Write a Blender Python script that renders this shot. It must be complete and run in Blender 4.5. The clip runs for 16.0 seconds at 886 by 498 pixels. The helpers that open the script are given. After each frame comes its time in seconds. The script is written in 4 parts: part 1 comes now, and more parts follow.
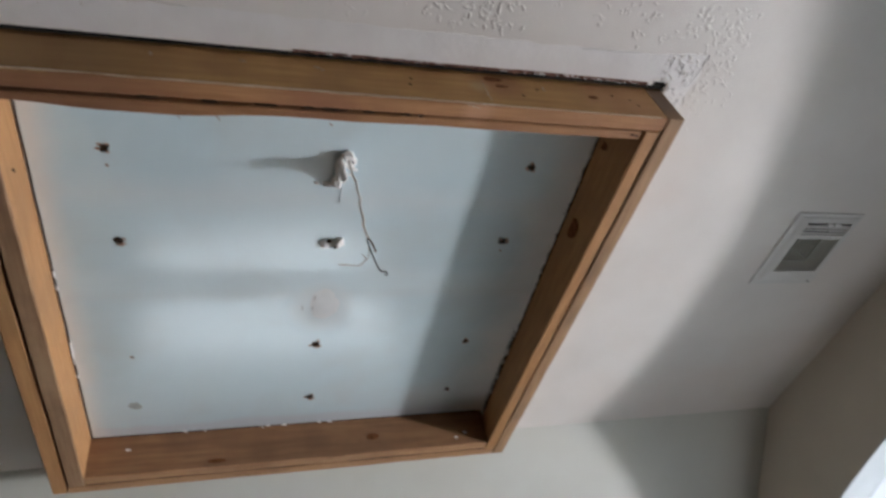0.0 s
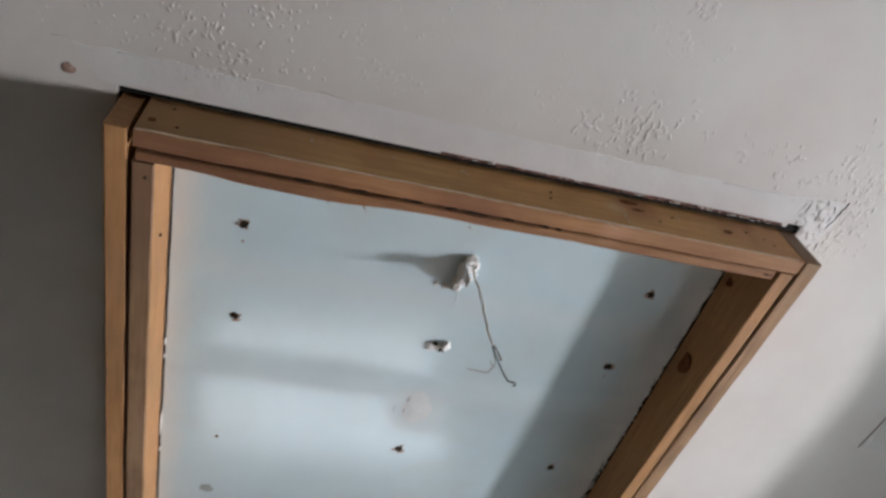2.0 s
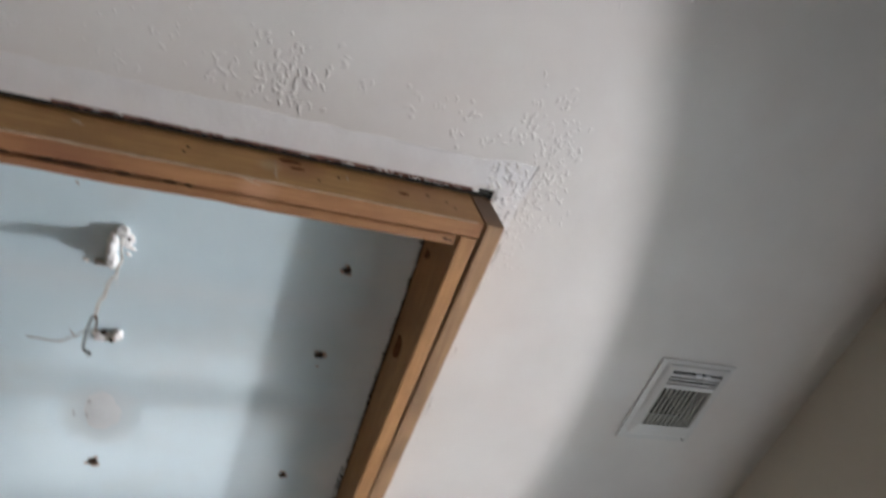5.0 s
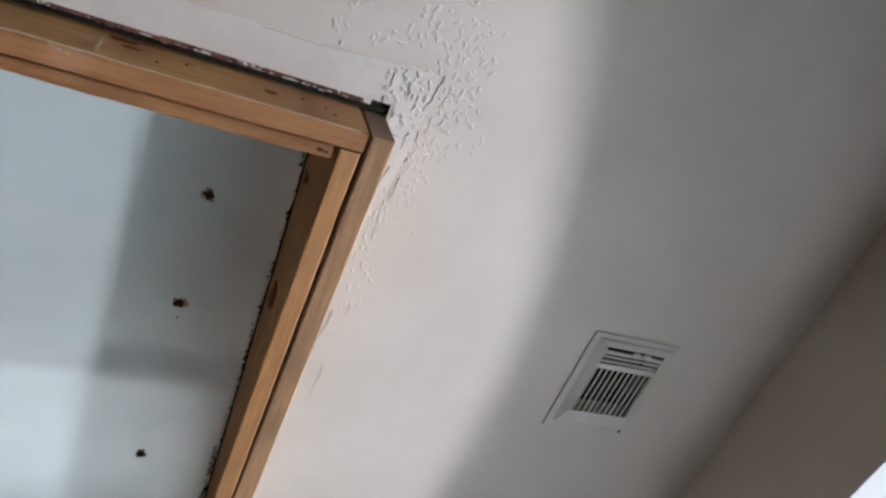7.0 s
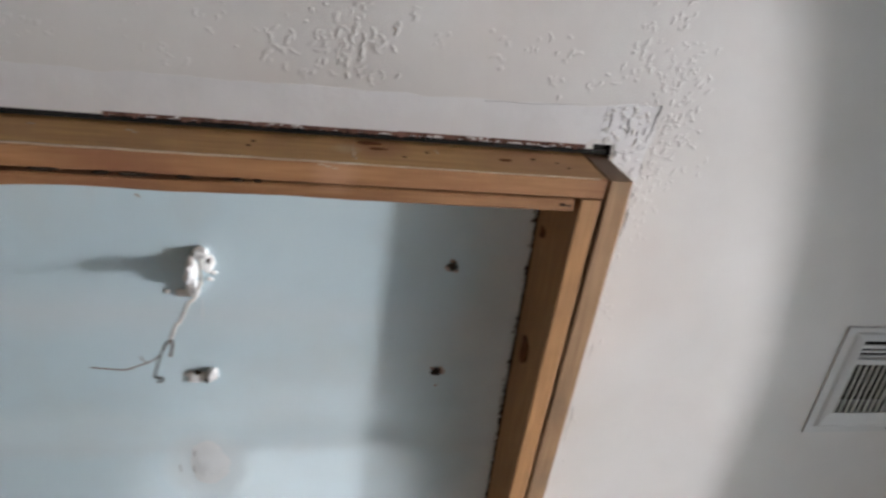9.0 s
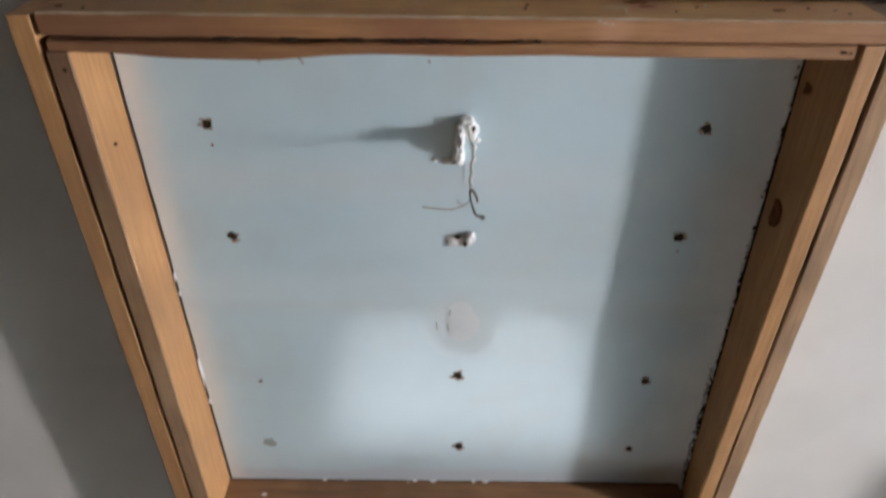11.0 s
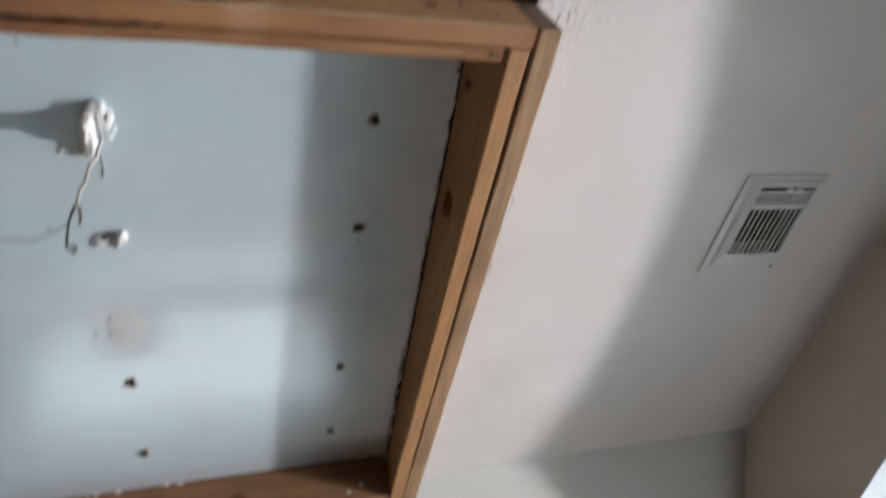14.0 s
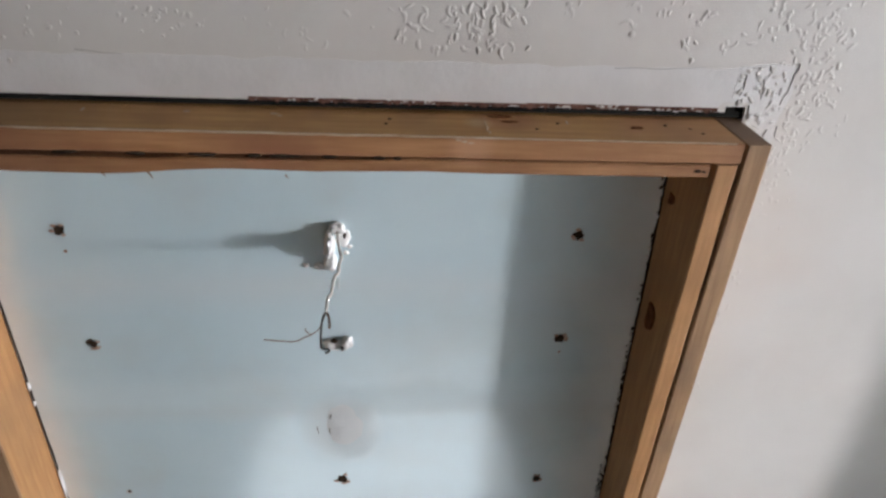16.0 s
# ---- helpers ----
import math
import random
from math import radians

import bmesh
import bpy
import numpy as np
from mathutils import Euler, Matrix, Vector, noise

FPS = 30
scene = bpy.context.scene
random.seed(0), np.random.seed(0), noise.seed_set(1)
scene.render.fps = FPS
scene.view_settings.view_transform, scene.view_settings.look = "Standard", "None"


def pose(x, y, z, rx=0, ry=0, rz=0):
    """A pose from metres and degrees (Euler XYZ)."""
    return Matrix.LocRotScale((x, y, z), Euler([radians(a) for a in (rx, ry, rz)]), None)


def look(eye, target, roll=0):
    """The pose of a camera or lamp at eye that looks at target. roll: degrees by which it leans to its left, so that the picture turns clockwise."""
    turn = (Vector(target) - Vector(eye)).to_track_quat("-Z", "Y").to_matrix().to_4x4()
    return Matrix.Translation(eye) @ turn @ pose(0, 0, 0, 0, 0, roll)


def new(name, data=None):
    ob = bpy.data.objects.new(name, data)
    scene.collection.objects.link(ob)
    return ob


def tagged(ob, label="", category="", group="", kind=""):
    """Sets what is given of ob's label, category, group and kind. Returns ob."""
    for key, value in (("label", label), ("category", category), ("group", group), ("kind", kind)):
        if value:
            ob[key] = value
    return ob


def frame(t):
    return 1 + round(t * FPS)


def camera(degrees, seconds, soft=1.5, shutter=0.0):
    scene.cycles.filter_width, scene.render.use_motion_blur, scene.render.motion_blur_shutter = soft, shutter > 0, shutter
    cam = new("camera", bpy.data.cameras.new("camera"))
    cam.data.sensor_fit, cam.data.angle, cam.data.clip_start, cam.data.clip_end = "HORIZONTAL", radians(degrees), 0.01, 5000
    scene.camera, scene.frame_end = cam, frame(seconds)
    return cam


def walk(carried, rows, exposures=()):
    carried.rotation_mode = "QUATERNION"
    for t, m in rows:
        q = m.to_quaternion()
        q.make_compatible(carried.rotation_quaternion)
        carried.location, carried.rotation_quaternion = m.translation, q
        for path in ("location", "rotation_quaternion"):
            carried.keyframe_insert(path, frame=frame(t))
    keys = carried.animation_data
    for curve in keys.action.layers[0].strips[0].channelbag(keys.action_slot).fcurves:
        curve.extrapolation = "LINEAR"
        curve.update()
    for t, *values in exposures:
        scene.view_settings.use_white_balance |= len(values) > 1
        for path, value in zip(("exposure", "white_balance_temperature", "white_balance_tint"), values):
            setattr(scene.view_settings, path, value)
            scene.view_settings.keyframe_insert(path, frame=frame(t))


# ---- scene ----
cam = camera(65.1, 16.0, soft=2.5, shutter=0.5)
PATH = [
    (0, (0.453, 0.567, 1.357), (1.088, 1.867, 2.738), -18.3),
    (0.5, (0.397, 0.556, 1.373), (0.924, 1.81, 2.838), -15.7),
    (1, (0.33, 0.588, 1.387), (0.746, 1.835, 2.894), -10.5),
    (1.5, (0.309, 0.612, 1.392), (0.729, 1.787, 2.955), -8.4),
    (2, (0.33, 0.62, 1.386), (0.804, 1.704, 2.999), -9.3),
    (2.5, (0.355, 0.633, 1.385), (0.886, 1.575, 3.067), -12.5),
    (3, (0.386, 0.64, 1.381), (0.955, 1.47, 3.109), -16.0),
    (3.5, (0.421, 0.637, 1.375), (1.002, 1.428, 3.118), -22.7),
    (4, (0.49, 0.648, 1.366), (1.067, 1.439, 3.109), -25.0),
    (4.5, (0.632, 0.641, 1.354), (1.304, 1.478, 3.042), -26.4),
    (5, (0.802, 0.654, 1.35), (1.489, 1.575, 2.987), -21.3),
    (5.2, (0.828, 0.692, 1.336), (1.572, 1.64, 2.932), -21.5),
    (7.3, (1.043, 0.834, 1.435), (1.786, 1.645, 3.105), -24.1),
    (7.5, (1.033, 0.824, 1.439), (1.75, 1.633, 3.122), -25.0),
    (8, (1.017, 0.811, 1.448), (1.618, 1.65, 3.161), -24.0),
    (8.5, (0.956, 0.825, 1.454), (1.436, 1.673, 3.201), -22.2),
    (9, (0.854, 0.827, 1.466), (1.245, 1.711, 3.217), -18.9),
    (9.5, (0.706, 0.822, 1.461), (0.996, 1.723, 3.223), -16.1),
    (9.7, (0.666, 0.81, 1.457), (0.872, 1.728, 3.222), -12.7),
    (11.8, (0.663, 0.942, 1.363), (0.682, 2.295, 2.836), 2.2),
    (12, (0.668, 0.953, 1.368), (0.795, 2.365, 2.778), -0.5),
    (12.5, (0.748, 0.988, 1.352), (1.05, 2.431, 2.703), -4.1),
    (13, (0.793, 0.968, 1.375), (1.303, 2.391, 2.685), -10.3),
    (13.5, (0.796, 0.917, 1.408), (1.41, 2.281, 2.735), -15.3),
    (13.8, (0.811, 0.884, 1.431), (1.447, 2.151, 2.842), -18.5),
    (14, (0.825, 0.836, 1.497), (1.49, 2.038, 2.951), -24.1),
    (14.5, (0.775, 0.799, 1.526), (1.508, 1.771, 3.113), -33.9),
    (15, (0.738, 0.792, 1.512), (1.373, 1.7, 3.177), -31.8),
    (15.5, (0.73, 0.793, 1.465), (1.082, 1.756, 3.182), -17.9),
    (16, (0.77, 0.814, 1.464), (0.947, 1.811, 3.189), -8.2),
]
EXPOSURE = [(0.0, 0.50, 6130, 10), (1.5, 0.66, 6130, 10), (16.0, 0.69, 6130, 10)]
walk(cam, [(t, look(eye, target, roll)) for t, eye, target, roll in PATH], EXPOSURE)

# ---- world and light ----
world = bpy.data.worlds.new("sky")
scene.world = world
world.use_nodes = True
wn = world.node_tree.nodes
sky = wn.new("ShaderNodeTexSky")
sky.sky_type = 'NISHITA'
sky.sun_disc = False
sky.dust_density = 8.0
sky.air_density = 0.7
sky.sun_elevation = radians(40)
sky.sun_rotation = radians(-81)
wn["Background"].inputs["Strength"].default_value = 0.15
haze = wn.new("ShaderNodeHueSaturation")
haze.inputs["Saturation"].default_value, haze.inputs["Value"].default_value = 0.25, 2.15
world.node_tree.links.new(sky.outputs["Color"], haze.inputs["Color"])
world.node_tree.links.new(haze.outputs["Color"], wn["Background"].inputs["Color"])

sun_data = bpy.data.lights.new("sun", 'SUN')
sun_data.energy, sun_data.angle, sun_data.color = 5.0, radians(0.5), (1.0, 0.96, 0.91)
sun = new("sun", sun_data)
sun.matrix_world = look((-9.5, 3.5, 8.4), (0, 2, 0))

# Low sun thrown up off the wet yard outside the arched window.
glare_data = bpy.data.lights.new("yard_glare", 'AREA')
glare_data.shape, glare_data.size, glare_data.size_y = 'ELLIPSE', 0.75, 0.32
glare_data.energy, glare_data.color = 195, (1.0, 0.948, 0.94)
glare = new("yard_glare", glare_data)
glare.matrix_world = look((6.75, 0.78, 0.1), (1.2, 1.6, 2.44))


# ---- materials ----
def material(name, base, second, rough=0.6, scale=6.0, stretch=(1, 1, 1), bump=0.0, bump_scale=60.0, metal=0.0, detail=5.0, spot=None, spot_scale=2.0, spread=(0.35, 0.7), per_object=0.0, coat=0.0):
    """Two tones mixed by a noise in metres, a third tone in larger stains, a fine relief."""
    m = bpy.data.materials.new(name)
    m.use_nodes = True
    n, l = m.node_tree.nodes, m.node_tree.links
    b = n["Principled BSDF"]
    b.inputs["Roughness"].default_value = rough
    b.inputs["Metallic"].default_value = metal
    b.inputs["Coat Weight"].default_value = coat
    where = n.new("ShaderNodeTexCoord")
    mapped = n.new("ShaderNodeMapping")
    mapped.inputs["Scale"].default_value = stretch
    l.new(where.outputs["Object"], mapped.inputs["Vector"])
    grain = n.new("ShaderNodeTexNoise")
    grain.inputs["Scale"].default_value, grain.inputs["Detail"].default_value = scale, detail
    l.new(mapped.outputs["Vector"], grain.inputs["Vector"])
    ramp = n.new("ShaderNodeMapRange")
    ramp.inputs["From Min"].default_value, ramp.inputs["From Max"].default_value = spread
    l.new(grain.outputs["Fac"], ramp.inputs["Value"])
    mix = n.new("ShaderNodeMix")
    mix.data_type = 'RGBA'
    mix.inputs["A"].default_value, mix.inputs["B"].default_value = (*base, 1), (*second, 1)
    l.new(ramp.outputs["Result"], mix.inputs["Factor"])
    colour = mix.outputs["Result"]
    if spot:
        big = n.new("ShaderNodeTexNoise")
        big.inputs["Scale"].default_value, big.inputs["Detail"].default_value = spot_scale, 3.0
        l.new(where.outputs["Object"], big.inputs["Vector"])
        cut = n.new("ShaderNodeMapRange")
        cut.inputs["From Min"].default_value, cut.inputs["From Max"].default_value = 0.5, 0.72
        cut.inputs["To Max"].default_value = 0.8
        l.new(big.outputs["Fac"], cut.inputs["Value"])
        third = n.new("ShaderNodeMix")
        third.data_type = 'RGBA'
        third.inputs["B"].default_value = (*spot, 1)
        l.new(cut.outputs["Result"], third.inputs["Factor"])
        l.new(colour, third.inputs["A"])
        colour = third.outputs["Result"]
    if per_object:
        info = n.new("ShaderNodeObjectInfo")
        tone = n.new("ShaderNodeMapRange")
        tone.inputs["To Min"].default_value, tone.inputs["To Max"].default_value = 1 - per_object, 1 + per_object
        l.new(info.outputs["Random"], tone.inputs["Value"])
        hsv = n.new("ShaderNodeHueSaturation")
        l.new(tone.outputs["Result"], hsv.inputs["Value"])
        l.new(colour, hsv.inputs["Color"])
        colour = hsv.outputs["Color"]
    l.new(colour, b.inputs["Base Color"])
    if bump:
        fine = n.new("ShaderNodeTexNoise")
        fine.inputs["Scale"].default_value, fine.inputs["Detail"].default_value = bump_scale, 4.0
        l.new(mapped.outputs["Vector"], fine.inputs["Vector"])
        relief = n.new("ShaderNodeBump")
        relief.inputs["Strength"].default_value, relief.inputs["Distance"].default_value = bump, 0.002
        l.new(fine.outputs["Fac"], relief.inputs["Height"])
        l.new(relief.outputs["Normal"], b.inputs["Normal"])
    return m


CEILING_PAINT = material("ceiling_paint", (0.695, 0.672, 0.635), (0.64, 0.615, 0.575), 0.75, 5.0, bump=0.12, bump_scale=55.0, spot=(0.66, 0.605, 0.56), spot_scale=3.0)
SLOPE_PAINT = material("slope_paint", (0.583, 0.597, 0.552), (0.53, 0.543, 0.498), 0.7, 3.0, bump=0.12, bump_scale=60.0, spot=(0.57, 0.57, 0.50), spot_scale=2.0)
WALL_PAINT = material("wall_paint", (0.58, 0.53, 0.45), (0.53, 0.48, 0.405), 0.7, 3.0, bump=0.25, bump_scale=60.0)
DIM_WALL = material("dim_green_wall_paint", (0.36, 0.40, 0.32), (0.32, 0.36, 0.28), 0.7, 3.0, bump=0.25, bump_scale=60.0)
PATCH_PAINT = material("patch_paint", (0.74, 0.73, 0.715), (0.67, 0.655, 0.635), 0.7, 12.0, bump=0.3, bump_scale=90.0)
CORNER_SKIM = material("corner_skim", (0.765, 0.755, 0.74), (0.70, 0.685, 0.665), 0.75, 14.0, bump=0.3, bump_scale=90.0)
PLASTER = material("bare_plaster", (0.90, 0.89, 0.875), (0.83, 0.82, 0.80), 0.85, 60.0, bump=0.3, bump_scale=250.0)
COMPOUND = material("joint_compound", (0.765, 0.785, 0.78), (0.71, 0.73, 0.725), 0.75, 18.0, bump=0.4, bump_scale=120.0)
CRACK = material("crack_shadow", (0.028, 0.020, 0.014), (0.065, 0.045, 0.032), 0.95, 80.0)
HAIRLINE = material("hairline_grey", (0.09, 0.075, 0.065), (0.22, 0.185, 0.16), 0.95, 60.0)
VOID = material("cover_dark", (0.05, 0.04, 0.03), (0.09, 0.07, 0.05), 0.95, 10.0)
TORN = material("torn_drywall_paper", (0.26, 0.15, 0.11), (0.50, 0.38, 0.31), 0.9, 90.0, bump=0.6, bump_scale=200.0)
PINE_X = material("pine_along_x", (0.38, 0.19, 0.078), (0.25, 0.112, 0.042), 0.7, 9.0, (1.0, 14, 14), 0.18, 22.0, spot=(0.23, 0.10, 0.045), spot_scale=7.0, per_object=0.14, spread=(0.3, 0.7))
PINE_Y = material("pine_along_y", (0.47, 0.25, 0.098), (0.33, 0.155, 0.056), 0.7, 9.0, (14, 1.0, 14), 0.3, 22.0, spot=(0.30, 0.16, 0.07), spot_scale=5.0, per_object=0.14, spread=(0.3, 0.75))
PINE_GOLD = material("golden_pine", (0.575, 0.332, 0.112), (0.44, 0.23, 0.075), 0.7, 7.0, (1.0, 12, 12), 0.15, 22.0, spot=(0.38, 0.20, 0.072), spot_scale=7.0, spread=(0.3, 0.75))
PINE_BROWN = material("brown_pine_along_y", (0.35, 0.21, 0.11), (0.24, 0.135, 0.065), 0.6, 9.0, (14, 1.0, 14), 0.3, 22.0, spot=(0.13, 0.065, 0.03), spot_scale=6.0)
PINE_GREY = material("weathered_pine_along_y", (0.41, 0.245, 0.125), (0.29, 0.165, 0.082), 0.75, 9.0, (14, 1.0, 14), 0.3, 22.0, spot=(0.20, 0.13, 0.075), spot_scale=6.0)
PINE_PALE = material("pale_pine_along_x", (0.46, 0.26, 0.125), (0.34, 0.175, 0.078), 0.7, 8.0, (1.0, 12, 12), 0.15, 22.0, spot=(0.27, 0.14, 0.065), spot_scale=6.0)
PINE_DARK = material("dark_pine", (0.295, 0.152, 0.066), (0.195, 0.095, 0.041), 0.6, 7.0, (1.0, 12, 12), 0.15, 22.0, spot=(0.17, 0.083, 0.038), spot_scale=6.0)
TORN_DARK = material("old_torn_paper", (0.075, 0.040, 0.030), (0.22, 0.12, 0.092), 0.95, 70.0)
KNOT = material("pine_knot", (0.13, 0.052, 0.022), (0.24, 0.10, 0.042), 0.85, 90.0)
CAULK = material("old_caulk", (0.55, 0.45, 0.33), (0.42, 0.29, 0.18), 0.7, 30.0)
STEEL = material("dark_steel", (0.12, 0.11, 0.10), (0.2, 0.18, 0.16), 0.45, 40.0, metal=0.9)
VENT_WHITE = material("vent_enamel", (0.615, 0.61, 0.58), (0.565, 0.56, 0.53), 0.4, 8.0)
SLAT_SHADE = material("shaded_slat_enamel", (0.40, 0.39, 0.33), (0.32, 0.31, 0.26), 0.6, 40.0)
DUCT = material("duct_dark", (0.012, 0.012, 0.011), (0.025, 0.025, 0.022), 0.8, 12.0)
SHEATH = material("cable_sheath", (0.74, 0.72, 0.67), (0.52, 0.49, 0.44), 0.55, 40.0)
BLACK_WIRE = material("black_insulation", (0.03, 0.028, 0.025), (0.07, 0.06, 0.05), 0.5, 60.0)
COPPER = material("bare_copper", (0.22, 0.14, 0.10), (0.14, 0.09, 0.065), 0.4, 80.0, metal=0.9)
BLUE_RAIL = material("blue_fibreglass", (0.021, 0.160, 0.275), (0.027, 0.190, 0.32), 0.5, 20.0, (1, 1, 0.2), 0.15, 120.0)
BLACK_CAP = material("black_plastic", (0.006, 0.007, 0.006), (0.012, 0.013, 0.012), 0.75, 40.0, bump=0.2, bump_scale=300.0)
RIVET = material("rivet_metal", (0.30, 0.29, 0.25), (0.2, 0.19, 0.17), 0.4, 90.0, metal=0.7)
SCUFF = material("scuffed_paper_grey", (0.31, 0.345, 0.35), (0.40, 0.435, 0.44), 0.85, 60.0)
STICKER_WHITE = material("sticker_white", (0.50, 0.49, 0.47), (0.22, 0.22, 0.21), 0.6, 45.0)
STICKER_GREY = material("sticker_grey", (0.10, 0.10, 0.10), (0.16, 0.15, 0.15), 0.5, 50.0)
STICKER_RED = material("sticker_red", (0.50, 0.24, 0.17), (0.40, 0.17, 0.11), 0.5, 50.0)
IVORY = material("ivory_plastic", (0.72, 0.68, 0.55), (0.66, 0.62, 0.49), 0.4, 12.0)
LINING = material("lining_paint", (0.52, 0.57, 0.59), (0.47, 0.52, 0.54), 0.6, 6.0)
VINYL = material("white_vinyl", (0.80, 0.80, 0.80), (0.74, 0.74, 0.74), 0.35, 6.0)
OAK = material("oak_floor", (0.38, 0.25, 0.165), (0.30, 0.195, 0.125), 0.4, 6.0, (14, 1, 1), 0.1, 30.0)
GROUND = material("pale_gravel_ground", (0.43, 0.47, 0.49), (0.36, 0.40, 0.42), 0.9, 3.0, bump=0.4, bump_scale=30.0)

for dull in (CRACK, VOID, DUCT, KNOT, TORN_DARK):
    dull.node_tree.nodes["Principled BSDF"].inputs["Specular IOR Level"].default_value = 0.05

GLASS = bpy.data.materials.new("window_glass")
GLASS.use_nodes = True
gb = GLASS.node_tree.nodes["Principled BSDF"]
gb.inputs["Base Color"].default_value = (1, 1, 1, 1)
gb.inputs["Roughness"].default_value = 0.0
gb.inputs["IOR"].default_value = 1.05
gb.inputs["Transmission Weight"].default_value = 1.0


def panel_material():
    """Blue-white gloss paint on drywall; two brushed bands are duller and greyer, the margins tinted, partly for light
    and shade.
    """
    m = material("panel_gloss_paint", (0.66, 0.805, 0.855), (0.61, 0.755, 0.805), 0.30, 4.0, bump=0.06, bump_scale=45.0, spot=(0.62, 0.70, 0.71), spot_scale=4.0, coat=1.0)
    n, l = m.node_tree.nodes, m.node_tree.links
    b = n["Principled BSDF"]
    b.inputs["Coat Roughness"].default_value = 0.175
    b.inputs["Coat IOR"].default_value = 2.0
    paint = b.inputs["Base Color"].links[0].from_socket
    where = n.new("ShaderNodeTexCoord")
    split = n.new("ShaderNodeSeparateXYZ")
    l.new(where.outputs["Object"], split.inputs["Vector"])
    wob = n.new("ShaderNodeTexNoise")
    wob.inputs["Scale"].default_value = 7.0
    l.new(where.outputs["Object"], wob.inputs["Vector"])

    def maths(kind, a, c, d=None):
        node = n.new("ShaderNodeMath")
        node.operation = kind
        for i, v in enumerate((a, c, d)):
            if v is None:
                continue
            if isinstance(v, (int, float)):
                node.inputs[i].default_value = v
            else:
                l.new(v, node.inputs[i])
        return node.outputs[0]

    def band(value, middle, half, soft):
        off = maths('ABSOLUTE', maths('SUBTRACT', value, middle), 0)
        reach = maths('ADD', half, maths('MULTIPLY', maths('SUBTRACT', wob.outputs["Fac"], 0.5), half))
        return maths('SMOOTH_MIN', maths('MAXIMUM', maths('DIVIDE', maths('SUBTRACT', reach, off), soft), 0.0), 1.0, 0.1)

    x, y = split.outputs["X"], split.outputs["Y"]
    smear = maths('ADD', maths('POWER', maths('DIVIDE', maths('SUBTRACT', x, 0.70), 0.085), 2), maths('POWER', maths('DIVIDE', maths('SUBTRACT', y, 1.775), 0.095), 2))
    round_smear = maths('SMOOTH_MIN', maths('MAXIMUM', maths('MULTIPLY', maths('SUBTRACT', maths('ADD', 0.75, maths('MULTIPLY', wob.outputs["Fac"], 0.5)), smear), 1.4), 0.0), 1.0, 0.2)
    # tint, how much of it, and how far the gloss is dulled there
    # Far edge greyed in the paint, for the board's dark reflection beside it.
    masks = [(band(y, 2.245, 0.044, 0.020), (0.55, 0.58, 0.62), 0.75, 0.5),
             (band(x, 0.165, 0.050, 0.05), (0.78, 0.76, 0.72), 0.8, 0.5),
             # East margin whitened in the paint, to lift the box's shadow there.
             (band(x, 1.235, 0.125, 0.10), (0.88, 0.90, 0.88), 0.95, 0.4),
             (band(y, 1.730, 0.026, 0.030), (0.52, 0.54, 0.54), 0.28, 0.5),
             (band(y, 1.690, 0.058, 0.035), (0.58, 0.63, 0.63), 0.35, 0.92),
             (band(y, 1.450, 0.058, 0.06), (0.60, 0.60, 0.59), 0.4, 0.85),
             (round_smear, (0.70, 0.735, 0.73), 0.65, 0.95)]
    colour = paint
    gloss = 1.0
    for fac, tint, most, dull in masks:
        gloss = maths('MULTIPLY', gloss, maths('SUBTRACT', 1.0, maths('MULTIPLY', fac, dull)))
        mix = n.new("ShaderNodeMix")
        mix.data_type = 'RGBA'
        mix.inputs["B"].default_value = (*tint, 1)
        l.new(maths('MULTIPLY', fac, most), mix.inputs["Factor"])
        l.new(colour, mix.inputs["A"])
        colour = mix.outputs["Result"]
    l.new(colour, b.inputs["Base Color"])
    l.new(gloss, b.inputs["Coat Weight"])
    return m


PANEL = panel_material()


def add_tint(m, middle, radius, tint, most):
    """A soft round tint on a surface, for stains and painted shade, in metres."""
    n, l = m.node_tree.nodes, m.node_tree.links
    b = n["Principled BSDF"]
    paint = b.inputs["Base Color"].links[0].from_socket
    where = n.new("ShaderNodeTexCoord")
    off = n.new("ShaderNodeVectorMath")
    off.operation = 'DISTANCE'
    off.inputs[1].default_value = middle
    l.new(where.outputs["Object"], off.inputs[0])
    fade = n.new("ShaderNodeMapRange")
    fade.interpolation_type = 'SMOOTHSTEP'
    fade.inputs["From Min"].default_value, fade.inputs["From Max"].default_value = radius, radius * 0.2
    fade.inputs["To Max"].default_value = most
    l.new(off.outputs["Value"], fade.inputs["Value"])
    mix = n.new("ShaderNodeMix")
    mix.data_type = 'RGBA'
    mix.inputs["B"].default_value = (*tint, 1)
    l.new(fade.outputs["Result"], mix.inputs["Factor"])
    l.new(paint, mix.inputs["A"])
    l.new(mix.outputs["Result"], b.inputs["Base Color"])


add_tint(SLOPE_PAINT, (0.665, 2.735, 2.192), 0.075, (0.42, 0.405, 0.31), 0.7)


# Resin, old scrapes and darker or paler patches in the boards.
add_tint(PINE_GOLD, (0.950, 1.146, 2.410), 0.065, (0.30, 0.12, 0.048), 0.6)
add_tint(PINE_GOLD, (1.200, 1.146, 2.395), 0.130, (0.46, 0.235, 0.11), 0.6)
add_tint(PINE_GOLD, (0.905, 1.146, 2.395), 0.028, (0.58, 0.40, 0.22), 0.6)
# Near boards darker towards their west end.
add_tint(PINE_GOLD, (0.150, 1.146, 2.400), 0.360, (0.27, 0.15, 0.060), 0.65)
add_tint(PINE_X, (0.230, 1.185, 2.335), 0.260, (0.19, 0.085, 0.042), 0.65)
